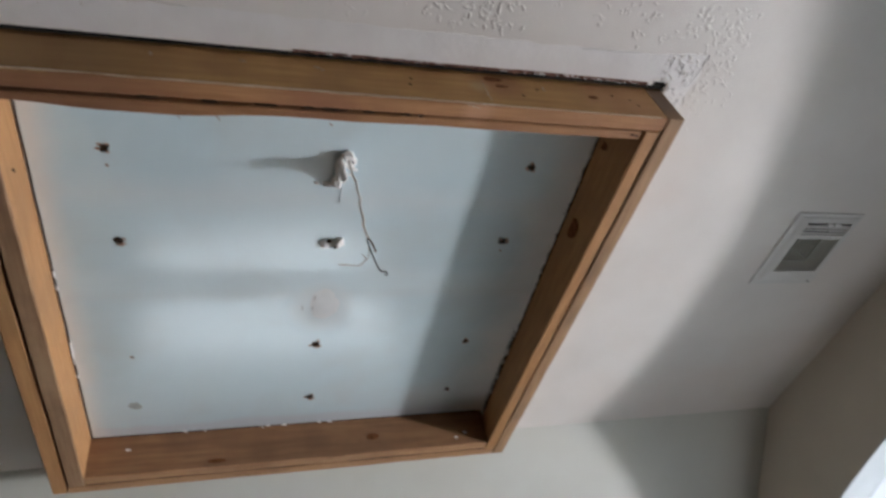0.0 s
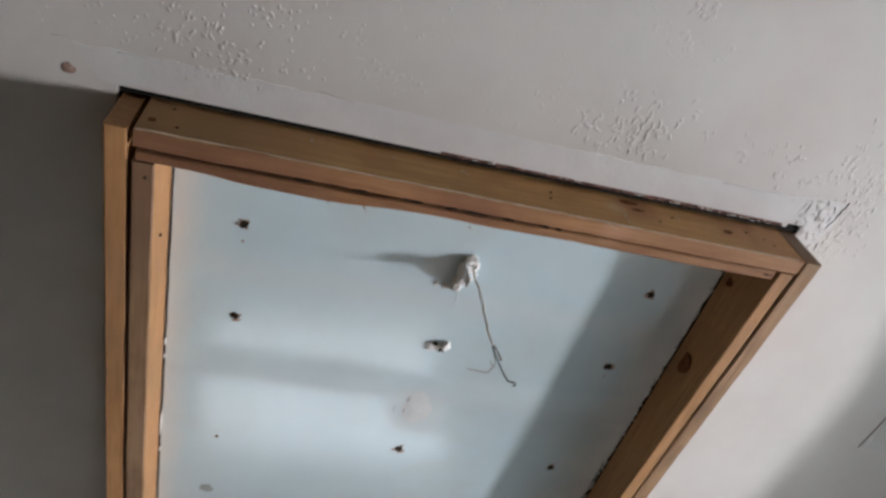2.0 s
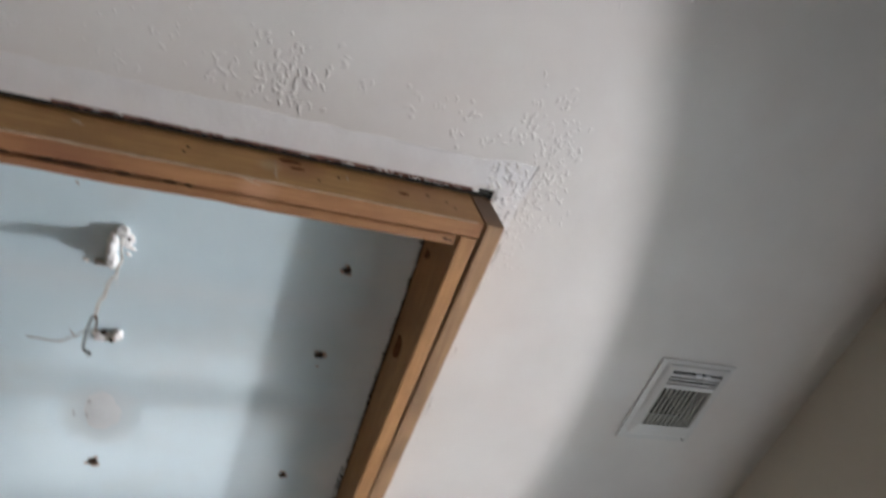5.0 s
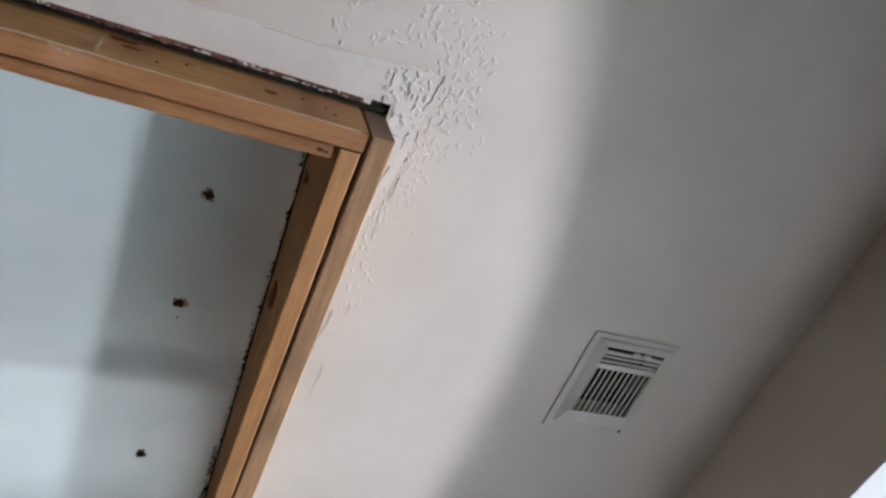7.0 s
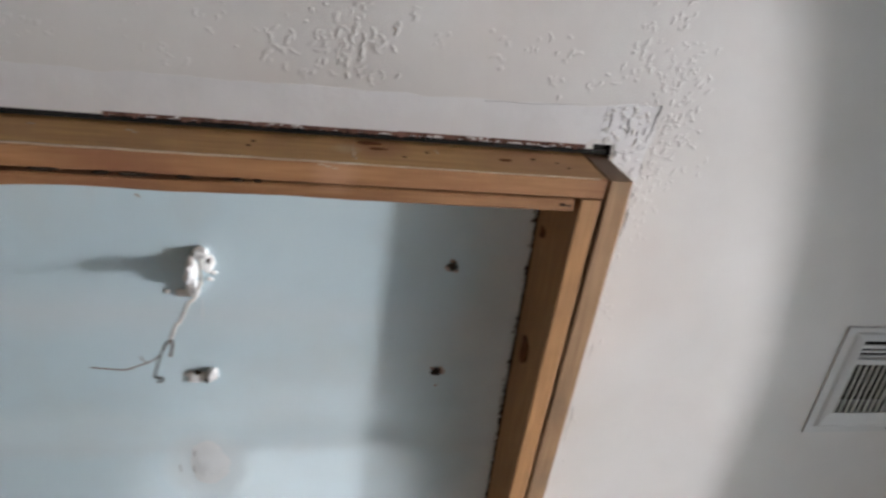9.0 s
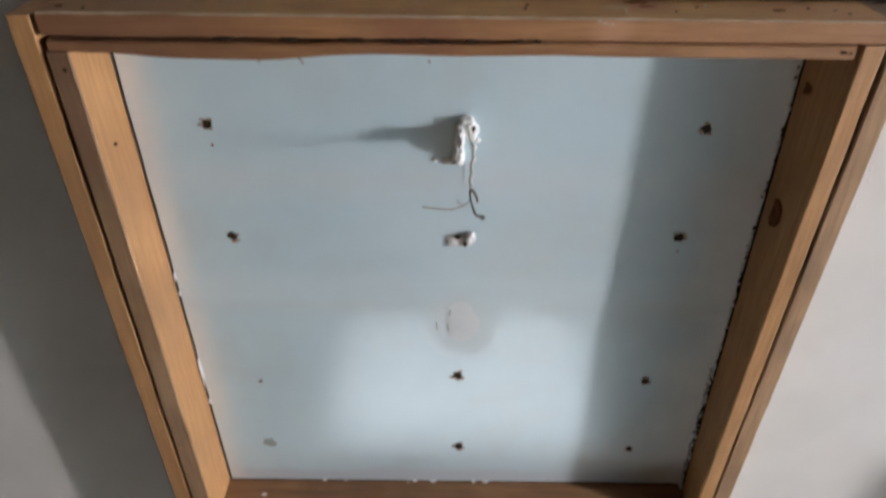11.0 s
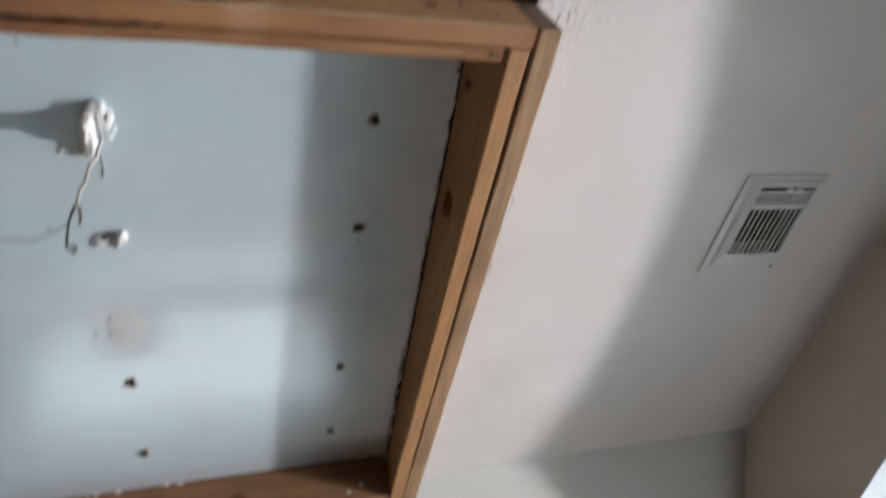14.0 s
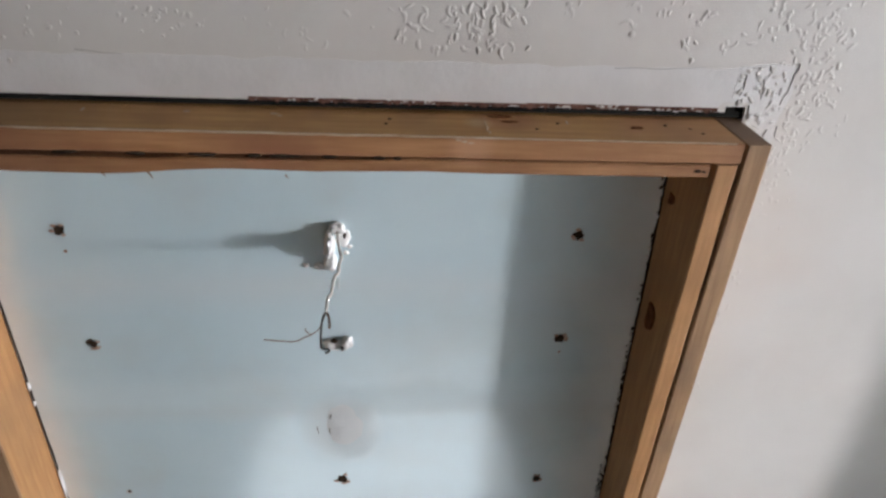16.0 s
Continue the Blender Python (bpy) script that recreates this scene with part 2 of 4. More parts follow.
add_tint(PINE_X, (0.890, 1.160, 2.335), 0.040, (0.50, 0.27, 0.15), 0.6)
add_tint(PINE_X, (0.610, 1.160, 2.335), 0.110, (0.26, 0.11, 0.05), 0.5)
# West inner board darker at its near end.
add_tint(PINE_BROWN, (0.127, 1.260, 2.335), 0.220, (0.17, 0.09, 0.048), 0.7)
add_tint(PINE_BROWN, (0.160, 1.830, 2.335), 0.120, (0.42, 0.27, 0.15), 0.5)
# Near corner of the east inner face: dusty wood with its shade painted in.
add_tint(PINE_BROWN, (1.222, 1.260, 2.400), 0.620, (0.038, 0.033, 0.026), 0.93)
# Near end of the outer east board: a stain, plus shade put in.
add_tint(PINE_GREY, (1.295, 1.148, 2.400), 0.075, (0.19, 0.13, 0.085), 0.8)

# ---- mesh helpers ----
def link(name, bm, mat, smooth=False):
    bmesh.ops.recalc_face_normals(bm, faces=bm.faces)
    data = bpy.data.meshes.new(name)
    for f in bm.faces:
        f.smooth = smooth
    bm.to_mesh(data)
    bm.free()
    data.materials.append(mat)
    return new(name, data)


def part(name, bm, mat, parent, label="", smooth=False):
    """One mesh, built in world metres, under a thing or a part of it."""
    ob = link(name, bm, mat, smooth)
    ob.parent = parent
    top = parent
    while top.parent:
        top = top.parent
    ob.matrix_parent_inverse = Matrix.Translation(top.location).inverted() if parent is top else Matrix.Identity(4)
    if label:
        ob["label"] = label
    return ob


def thing(name, place, label, category, group="", kind=""):
    ob = new(name)
    ob.location = place
    ob.empty_display_size = 0.05
    return tagged(ob, label, category, group, kind)


def box(bm, x0, x1, y0, y1, z0, z1, chamfer=0.0):
    made = bmesh.ops.create_cube(bm, size=1)["verts"]
    for v in made:
        v.co = Vector(((x0 + x1) / 2 + v.co.x * (x1 - x0), (y0 + y1) / 2 + v.co.y * (y1 - y0), (z0 + z1) / 2 + v.co.z * (z1 - z0)))
    if chamfer:
        edges = {e for v in made for e in v.link_edges}
        bmesh.ops.bevel(bm, geom=list(edges), offset=chamfer, segments=2, affect='EDGES', profile=0.6)
    return made


def boxed(x0, x1, y0, y1, z0, z1, chamfer=0.0):
    bm = bmesh.new()
    box(bm, x0, x1, y0, y1, z0, z1, chamfer)
    return bm


def prism(bm, outline, direction):
    """A slab from a flat outline (a list of places), pushed along a direction."""
    low = [bm.verts.new(p) for p in outline]
    high = [bm.verts.new(Vector(p) + Vector(direction)) for p in outline]
    bm.faces.new(low)
    bm.faces.new(high[::-1])
    for i in range(len(low)):
        j = (i + 1) % len(low)
        bm.faces.new((low[i], high[i], high[j], low[j]))


def tube(bm, path, radius, sides=8, taper=1.0):
    """A round wire along a path of places."""
    path = [Vector(p) for p in path]
    rings = []
    for i, p in enumerate(path):
        along = (path[min(i + 1, len(path) - 1)] - path[max(i - 1, 0)]).normalized()
        side = along.orthogonal().normalized() if i == 0 else (side - along * side.dot(along)).normalized()
        other = along.cross(side)
        r = radius * (1 + (taper - 1) * i / max(1, len(path) - 1))
        rings.append([bm.verts.new(p + r * (math.cos(a) * side + math.sin(a) * other)) for a in (2 * math.pi * k / sides for k in range(sides))])
    for a, b in zip(rings, rings[1:]):
        for k in range(sides):
            bm.faces.new((a[k], a[(k + 1) % sides], b[(k + 1) % sides], b[k]))
    bm.faces.new(rings[0][::-1])
    bm.faces.new(rings[-1])


def curved(points, steps=6):
    """A smooth line through the given places."""
    pts = [Vector(p) for p in points]
    pts = [2 * pts[0] - pts[1]] + pts + [2 * pts[-1] - pts[-2]]
    out = []
    for i in range(1, len(pts) - 2):
        p0, p1, p2, p3 = pts[i - 1:i + 3]
        for k in range(steps):
            t = k / steps
            out.append(0.5 * (2 * p1 + (p2 - p0) * t + (2 * p0 - 5 * p1 + 4 * p2 - p3) * t * t + (3 * p1 - p0 - 3 * p2 + p3) * t ** 3))
    return out + [pts[-2]]


def lump(bm, place, size, seed, rough=0.35, level=2):
    """An irregular clod."""
    made = bmesh.ops.create_icosphere(bm, subdivisions=level, radius=1.0)["verts"]
    for v in made:
        d = 1 + rough * noise.noise(v.co * 1.7 + Vector((seed, seed * 2.3, 0))) + 0.5 * rough * noise.noise(v.co * 4.1 + Vector((0, seed, seed)))
        v.co = Vector(place) + Vector((v.co.x * size[0], v.co.y * size[1], v.co.z * size[2])) * d


def fleck(bm, x, y, z, length, width, height, turn):
    """A small bent, rounded ridge of texture plaster that hangs from a ceiling."""
    bend, rows, crest = random.uniform(-1.5, 1.5), [], random.uniform(0.35, 1.0)
    px, py = x - math.cos(turn) * length / 2, y - math.sin(turn) * length / 2
    for k, swell in enumerate((0.0, 0.75, 1.0, crest, 0.7, 0.0)):
        a = turn + bend * (k / 5 - 0.5) * 2
        c, s = math.cos(a), math.sin(a)
        half = width / 2 * (0.3 + 0.7 * swell) * random.uniform(0.8, 1.2)
        rows.append([bm.verts.new((px - s * half * o, py + c * half * o, z + 0.0002 - height * swell * h))
                     for o, h in ((-1.15, 0.0), (-0.6, 0.6), (0, 1.0), (0.6, 0.6), (1.15, 0.0))])
        px, py = px + c * length / 5, py + s * length / 5
    for a, b in zip(rows, rows[1:]):
        for j in range(4):
            bm.faces.new((a[j], b[j], b[j + 1], a[j + 1]))


# ---- the room ----
CEIL, BOARD_Z, EAST, BEND, PITCH = 2.44, 2.335, 2.39, 2.37, 0.68
WEST, SOUTH, NORTH = -2.6, -2.6, 3.60
LOW = CEIL - PITCH * (NORTH - BEND)
HX0, HX1, HY0, HY1 = 0.060, 1.316, 1.1355, 2.330   # the hole cut for the light box

bm = bmesh.new()
box(bm, WEST, EAST, SOUTH, 1.127, CEIL, CEIL + 0.016)
box(bm, WEST, 1.284, 1.127, HY0, CEIL, CEIL + 0.016)
box(bm, HX1, EAST, 1.127, HY0, CEIL, CEIL + 0.016)
box(bm, WEST, HX0, HY0, HY1, CEIL, CEIL + 0.016)
box(bm, HX1, 1.922, HY0, HY1, CEIL, CEIL + 0.016)
box(bm, 2.070, EAST, HY0, HY1, CEIL, CEIL + 0.016)
box(bm, 1.922, 2.070, HY0, 1.476, CEIL, CEIL + 0.016)
box(bm, 1.922, 2.070, 1.652, HY1, CEIL, CEIL + 0.016)
box(bm, WEST, EAST, HY1, BEND, CEIL, CEIL + 0.016)
ceiling = tagged(link("ceiling", bm, CEILING_PAINT), "cream painted drywall ceiling with patchy knockdown texture", "ceiling", kind="structure")

bm = bmesh.new()
prism(bm, [(WEST, BEND, CEIL), (WEST, NORTH, LOW), (WEST, NORTH, LOW + 0.016), (WEST, BEND, CEIL + 0.016)], (EAST - WEST, 0, 0))
slope = tagged(link("sloped_ceiling", bm, SLOPE_PAINT), "smooth pale grey-green sloped ceiling running down from the flat ceiling", "ceiling", kind="structure")

# Unseen box over the ceiling, added only to keep daylight out.
bm = bmesh.new()
box(bm, WEST - 0.2, EAST + 0.2, SOUTH - 0.2, NORTH + 0.2, 2.75, 2.80)
box(bm, WEST - 0.2, EAST + 0.2, NORTH + 0.15, NORTH + 0.2, LOW - 0.1, 2.75)
box(bm, WEST - 0.2, EAST + 0.2, SOUTH - 0.2, SOUTH - 0.15, CEIL - 0.1, 2.75)
box(bm, WEST - 0.2, WEST - 0.15, SOUTH - 0.15, NORTH + 0.15, CEIL - 0.9, 2.75)
tagged(link("unseen_cover", bm, VOID), "unseen dark cover keeping light out above the ceiling", "roof", kind="structure")

tagged(link("floor", boxed(WEST - 0.2, EAST + 0.15, SOUTH - 0.2, NORTH + 0.15, -0.12, 0.0), OAK), "brown oak floor of the room", "floor", kind="structure")
# Unseen walls, kept dim and greenish to set the light they bounce.
tagged(link("wall_west", boxed(WEST - 0.15, WEST, SOUTH - 0.15, NORTH + 0.15, 0.0, 2.6), DIM_WALL), "plain unseen wall closing the room, dull green", "wall", kind="structure")
tagged(link("wall_south", boxed(WEST, EAST, SOUTH - 0.15, SOUTH, 0.0, 2.6), DIM_WALL), "plain unseen wall closing the room, dull green", "wall", kind="structure")

# The low wall under the slope, with a two-light window.
NX0, NX1, NZ0, NZ1 = 0.05, 1.50, 0.08, 1.16
bm = bmesh.new()
box(bm, WEST, NX0, NORTH, NORTH + 0.15, 0.0, LOW + 0.05)
box(bm, NX1, EAST, NORTH, NORTH + 0.15, 0.0, LOW + 0.05)
box(bm, NX0, NX1, NORTH, NORTH + 0.15, 0.0, NZ0)
box(bm, NX0, NX1, NORTH, NORTH + 0.15, NZ1, LOW + 0.05)
tagged(link("wall_north", bm, WALL_PAINT), "low beige wall under the sloped ceiling", "wall", kind="structure")
window = thing("window_2", (0.84, NORTH, NZ0), "white two-light window low in the knee wall", "window", kind="structure")
bm = bmesh.new()
for z0, z1 in ((NZ0, NZ0 + 0.05), (0.58, 0.66), (NZ1 - 0.05, NZ1)):
    box(bm, NX0 + 0.05, NX1 - 0.05, NORTH + 0.03, NORTH + 0.09, z0, z1)
for x0, x1 in ((NX0, NX0 + 0.05), (NX1 - 0.05, NX1)):
    box(bm, x0, x1, NORTH + 0.03, NORTH + 0.09, NZ0, NZ1)
part("window_frame", bm, VINYL, window)
for z0, z1 in ((NZ0 + 0.05, 0.58), (0.66, NZ1 - 0.05)):
    pane = part("pane", boxed(NX0 + 0.05, NX1 - 0.05, NORTH + 0.058, NORTH + 0.062, z0, z1), GLASS, window)
    pane.visible_shadow = False

# The east wall with its wide window under a flat arch.
AY, AH, RISE, SPRING, SILL, THICK = 1.60, 1.12, 0.175, 1.963, 0.85, 0.14
R = (AH * AH + RISE * RISE) / (2 * RISE)


def arch(y, inset=0.0):
    return SPRING + RISE - R + math.sqrt((R - inset) ** 2 - (y - AY) ** 2)


bm = bmesh.new()
prism(bm, [(EAST, SOUTH, 0), (EAST, AY - AH, 0), (EAST, AY - AH, 2.6), (EAST, SOUTH, 2.6)], (THICK, 0, 0))
prism(bm, [(EAST, AY - AH, 0), (EAST, AY + AH, 0), (EAST, AY + AH, SILL), (EAST, AY - AH, SILL)], (THICK, 0, 0))
prism(bm, [(EAST, AY + AH, 0), (EAST, NORTH + 0.15, 0), (EAST, NORTH + 0.15, 2.6), (EAST, AY + AH, 2.6)], (THICK, 0, 0))
N = 32
ys = [AY - AH + 2 * AH * k / N for k in range(N + 1)]
for a, b in zip(ys, ys[1:]):
    prism(bm, [(EAST, a, arch(a)), (EAST, b, arch(b)), (EAST, b, 2.6), (EAST, a, 2.6)], (THICK, 0, 0))
bmesh.ops.remove_doubles(bm, verts=bm.verts, dist=1e-5)
tagged(link("wall_east", bm, WALL_PAINT), "beige painted wall with a wide arched window opening", "wall", kind="structure")

window = thing("window_1", (EAST, AY, SILL), "wide white window with a flat arched head", "window", kind="structure")
bm = bmesh.new()
for y0, y1 in ((AY - AH + 0.006, AY - AH + 0.04), (AY + AH - 0.04, AY + AH - 0.006)):
    box(bm, EAST + 0.102, EAST + 0.133, y0, y1, SILL + 0.03, SPRING - 0.03)
box(bm, EAST + 0.10, EAST + 0.135, AY - AH + 0.01, AY + AH - 0.01, SILL + 0.03, SILL + 0.065)
part("window_frame", bm, VINYL, window)
part("window_sill", boxed(EAST - 0.03, EAST + 0.138, AY - AH + 0.007, AY + AH - 0.007, SILL + 0.002, SILL + 0.026, 0.004), VINYL, window)
bm = bmesh.new()
for a, b in zip(ys, ys[1:]):
    prism(bm, [(EAST - 0.001, a, arch(a)), (EAST - 0.001, b, arch(b)), (EAST - 0.001, b, arch(b, 0.005)), (EAST - 0.001, a, arch(a, 0.005))], (THICK, 0, 0))
for y0, y1 in ((AY - AH, AY - AH + 0.005), (AY + AH - 0.005, AY + AH)):
    box(bm, EAST - 0.001, EAST + THICK - 0.001, y0, y1, SILL + 0.002, SPRING - 0.005)
part("window_lining", bm, LINING, window)
bm = bmesh.new()
prism(bm, [(EAST + 0.115, AY - AH + 0.05, SILL + 0.05), (EAST + 0.115, AY + AH - 0.05, SILL + 0.05)] + [(EAST + 0.115, y, arch(y, 0.006)) for y in ys[-2:0:-1]], (0.004, 0, 0))
pane = part("pane", bm, GLASS, window)
pane.visible_shadow = False

bm = bmesh.new()
box(bm, -60, 60, -60, 60, -0.3, -0.13)
tagged(link("ground", bm, GROUND), "pale gravel ground outside the window", "ground", kind="structure")

# ---- the ceiling round the box: texture, patched margin, cracks ----
random.seed(4)
bm = bmesh.new()
# Where the knockdown texture still clings: middle, spread, how many, how bold.
CLUSTERS = ((0.075, 0.95, 0.020, 0.040, 26, 0.9), (0.06, 1.045, 0.018, 0.014, 10, 0.8), (0.17, 0.90, 0.030, 0.022, 16, 0.8), (0.15, 1.005, 0.030, 0.025, 36, 1.1),
            (0.19, 1.040, 0.040, 0.018, 46, 1.1), (0.24, 1.050, 0.020, 0.015, 18, 1.1), (0.20, 1.090, 0.030, 0.006, 14, 0.7), (0.28, 0.965, 0.030, 0.022, 34, 0.9),
            (0.31, 1.055, 0.025, 0.010, 8, 0.9), (0.395, 0.985, 0.012, 0.024, 9, 0.8), (0.435, 1.018, 0.012, 0.010, 9, 0.9), (0.49, 1.028, 0.026, 0.016, 26, 0.8),
            (0.50, 0.946, 0.005, 0.005, 2, 1.1), (0.67, 1.050, 0.012, 0.010, 8, 0.9), (0.716, 1.003, 0.012, 0.006, 6, 1.0), (0.648, 1.052, 0.008, 0.012, 4, 0.8),
            (0.775, 0.748, 0.032, 0.018, 52, 1.0), (0.836, 0.750, 0.016, 0.022, 14, 0.8), (0.745, 0.712, 0.030, 0.012, 14, 0.9), (0.915, 0.800, 0.022, 0.016, 24, 1.1),
            (0.860, 0.838, 0.020, 0.016, 14, 0.8), (0.917, 0.862, 0.014, 0.010, 10, 0.9), (0.985, 0.855, 0.008, 0.010, 5, 0.9), (0.942, 0.732, 0.010, 0.010, 6, 0.8),
            (0.995, 0.743, 0.006, 0.004, 2, 0.9), (0.905, 0.960, 0.026, 0.008, 10, 0.9), (0.920, 1.010, 0.026, 0.017, 50, 1.3), (0.870, 1.018, 0.018, 0.020, 22, 1.1),
            (0.805, 1.026, 0.010, 0.016, 16, 1.1), (0.850, 1.056, 0.010, 0.004, 4, 1.0), (0.940, 1.046, 0.016, 0.006, 8, 1.0), (0.980, 0.968, 0.012, 0.010, 10, 1.0),
            (1.028, 0.998, 0.010, 0.008, 7, 0.9), (1.116, 0.992, 0.008, 0.014, 10, 1.1), (1.170, 0.994, 0.010, 0.007, 7, 1.0), (1.212, 1.020, 0.010, 0.020, 16, 1.2),
            (1.270, 1.040, 0.016, 0.014, 8, 0.9), (1.328, 0.955, 0.008, 0.026, 14, 1.1), (1.332, 1.015, 0.014, 0.018, 14, 1.0), (1.375, 0.922, 0.012, 0.007, 8, 1.2),
            (1.410, 0.995, 0.012, 0.014, 6, 0.8), (1.375, 1.030, 0.014, 0.020, 12, 0.9), (1.270, 0.688, 0.016, 0.006, 7, 1.0), (1.316, 0.668, 0.006, 0.008, 4, 1.0),
            (1.248, 0.738, 0.006, 0.004, 3, 1.0), (1.375, 0.750, 0.020, 0.010, 3, 0.9), (0.55, 0.80, 0.25, 0.10, 30, 0.5), (0.30, 0.72, 0.20, 0.10, 40, 0.7),
            (0.80, 0.64, 0.25, 0.04, 24, 0.8), (0.85, 0.92, 0.12, 0.06, 14, 0.5), (1.405, 1.110, 0.022, 0.045, 84, 1.0), (1.400, 1.220, 0.020, 0.050, 50, 0.9), (1.390, 1.000, 0.030, 0.030, 34, 1.0), (1.430, 1.040, 0.020, 0.040, 20, 0.8), (1.480, 1.153, 0.006, 0.008, 4, 0.9))
for cx, cy, sx, sy, many, bold in CLUSTERS:
    for k in range(round(many * 0.75)):
        x, y = random.gauss(cx, sx), random.gauss(cy, sy)
        if y > 1.072 and (y > 1.10 or x > 0.30) and x < 1.378:
            continue
        small = 0.62 if cx < 0.6 else 1.0
        fleck(bm, x, y, CEIL - (0.0004 if y > 1.075 and x < 0.3 else 0), small * random.uniform(0.006, 0.022) * bold ** 0.5, random.uniform(0.0050, 0.0085), random.uniform(0.0009, 0.0017) * bold, random.gauss(1.57, 0.7))
for k in range(190):
    x, y = random.uniform(-0.05, 0.80), random.uniform(0.72, 1.065)
    fleck(bm, x, y, CEIL, random.uniform(0.004, 0.010), random.uniform(0.0035, 0.006), random.uniform(0.0007, 0.0014), random.gauss(1.57, 0.9))
for k in range(24):
    fleck(bm, random.uniform(1.295, 1.368), random.uniform(1.068, 1.122), CEIL - 0.0008, random.uniform(0.006, 0.018), random.uniform(0.005, 0.008), random.uniform(0.0013, 0.0022), random.gauss(1.2, 0.8))
for k in range(60):
    y = 1.16 + abs(random.gauss(0, 0.26))
    fleck(bm, 1.366 + random.gauss(0, 0.010), y, CEIL, random.uniform(0.008, 0.024), random.uniform(0.004, 0.0065), random.uniform(0.0010, 0.0018), random.gauss(1.55, 0.3))
texture = part("plaster_texture", bm, CEILING_PAINT, ceiling, "raised flecks of knockdown texture", True)
texture["kind"] = "stuff"


def ragged_sheet(outline, z, thick, wobble, seed, step=0.012):
    """A thin skim whose rim wanders."""
    pts = []
    for (xa, ya), (xb, yb) in zip(outline, outline[1:] + outline[:1]):
        n = max(1, round(math.hypot(xb - xa, yb - ya) / step))
        for k in range(n):
            x, y = xa + (xb - xa) * k / n, ya + (yb - ya) * k / n
            pts.append((x + wobble * noise.noise((x * 25, y * 25, seed)), y + wobble * noise.noise((x * 25, y * 25, seed + 9)), z))
    bm = bmesh.new()
    prism(bm, pts, (0, 0, -thick))
    return bm


part("patched_margin", ragged_sheet([(0.0, 1.080), (1.332, 1.070), (1.332, 1.117), (1.280, 1.119), (1.272, 1.1290), (0.95, 1.1310), (0.60, 1.1315), (0.035, 1.1325)], CEIL - 0.0001, 0.0004, 0.006, 2.0), PATCH_PAINT, ceiling, "smooth white skim along the cut edge")
part("patched_corner", ragged_sheet([(1.292, 1.064), (1.378, 1.060), (1.374, 1.15), (1.364, 1.22), (1.346, 1.29), (1.334, 1.40), (1.325, 1.52), (1.319, 1.54), (1.319, 1.123), (1.292, 1.116)], CEIL - 0.0003, 0.0006, 0.008, 5.0), CORNER_SKIM, ceiling, "cracked bright white skim at the corner of the hole")


def crack(points, width, parent, z=CEIL - 0.0012):
    line = curved([(x, y, z) for x, y in points], 5)
    for k, p in enumerate(line):
        p.x += 0.005 * noise.noise((p.x * 75, p.y * 75, 1.0))
        p.y += 0.004 * noise.noise((p.x * 75, p.y * 75, 5.0))
    run = []
    for k, p in enumerate(line + [None]):
        if p is not None and noise.noise((p.x * 38, p.y * 38, 8.0)) > -0.12:
            run.append(p)
            continue
        if len(run) > 2:
            bm = bmesh.new()
            tube(bm, run, width * (0.6 if width > 0.00125 else 0.38), 5, 0.4)
            part("hairline_crack", bm, HAIRLINE, parent)
        run = []


for pts, w in (([(-0.10, 1.070), (-0.04, 1.074), (-0.005, 1.076)], 0.0010), ([(0.03, 1.079), (0.08, 1.081), (0.16, 1.074)], 0.0010), ([(0.30, 1.071), (0.37, 1.073), (0.43, 1.078)], 0.0011),
               ([(0.46, 1.079), (0.60, 1.073), (0.78, 1.075)], 0.0008), ([(1.05, 1.072), (1.18, 1.074), (1.26, 1.066)], 0.0009),
               ([(1.27, 1.064), (1.31, 1.067), (1.372, 1.060)], 0.0012), ([(1.378, 1.058), (1.372, 1.10), (1.362, 1.15)], 0.0018),
               ([(1.358, 1.16), (1.350, 1.21), (1.338, 1.27)], 0.0014), ([(1.333, 1.29), (1.326, 1.36)], 0.0012),
               ([(1.254, 1.03), (1.256, 1.064)], 0.0013), ([(1.299, 1.066), (1.304, 1.085), (1.298, 1.108)], 0.0016), ([(1.325, 1.136), (1.345, 1.142), (1.356, 1.140)], 0.0014), ([(1.322, 1.168), (1.348, 1.172)], 0.0013), ([(1.315, 1.075), (1.328, 1.095)], 0.0011), ([(1.372, 1.155), (1.374, 1.185), (1.366, 1.215)], 0.0015), ([(1.366, 1.225), (1.369, 1.26), (1.362, 1.30)], 0.0015), ([(1.366, 1.33), (1.362, 1.36)], 0.001), ([(1.369, 1.49), (1.368, 1.53)], 0.0012), ([(1.364, 1.64), (1.363, 1.69), (1.360, 1.73)], 0.0012), ([(1.330, 1.085), (1.336, 1.115)], 0.0014), ([(1.345, 1.10), (1.366, 1.105)], 0.0009),
               ([(1.33, 1.155), (1.35, 1.165)], 0.001), ([(1.345, 1.52), (1.335, 1.60)], 0.0013), ([(0.70, 0.86), (0.685, 0.90)], 0.0007), ([(0.678, 0.925), (0.67, 0.955)], 0.0006)):
    crack(pts, w, ceiling)

bm = bmesh.new()
lump(bm, (-0.008, 1.124, CEIL - 0.0003), (0.010, 0.008, 0.0012), 3.1, 0.6, 2)
part("paper_nick", bm, TORN, ceiling, "brown nick in the ceiling paper")
random.seed(8)
bm = bmesh.new()
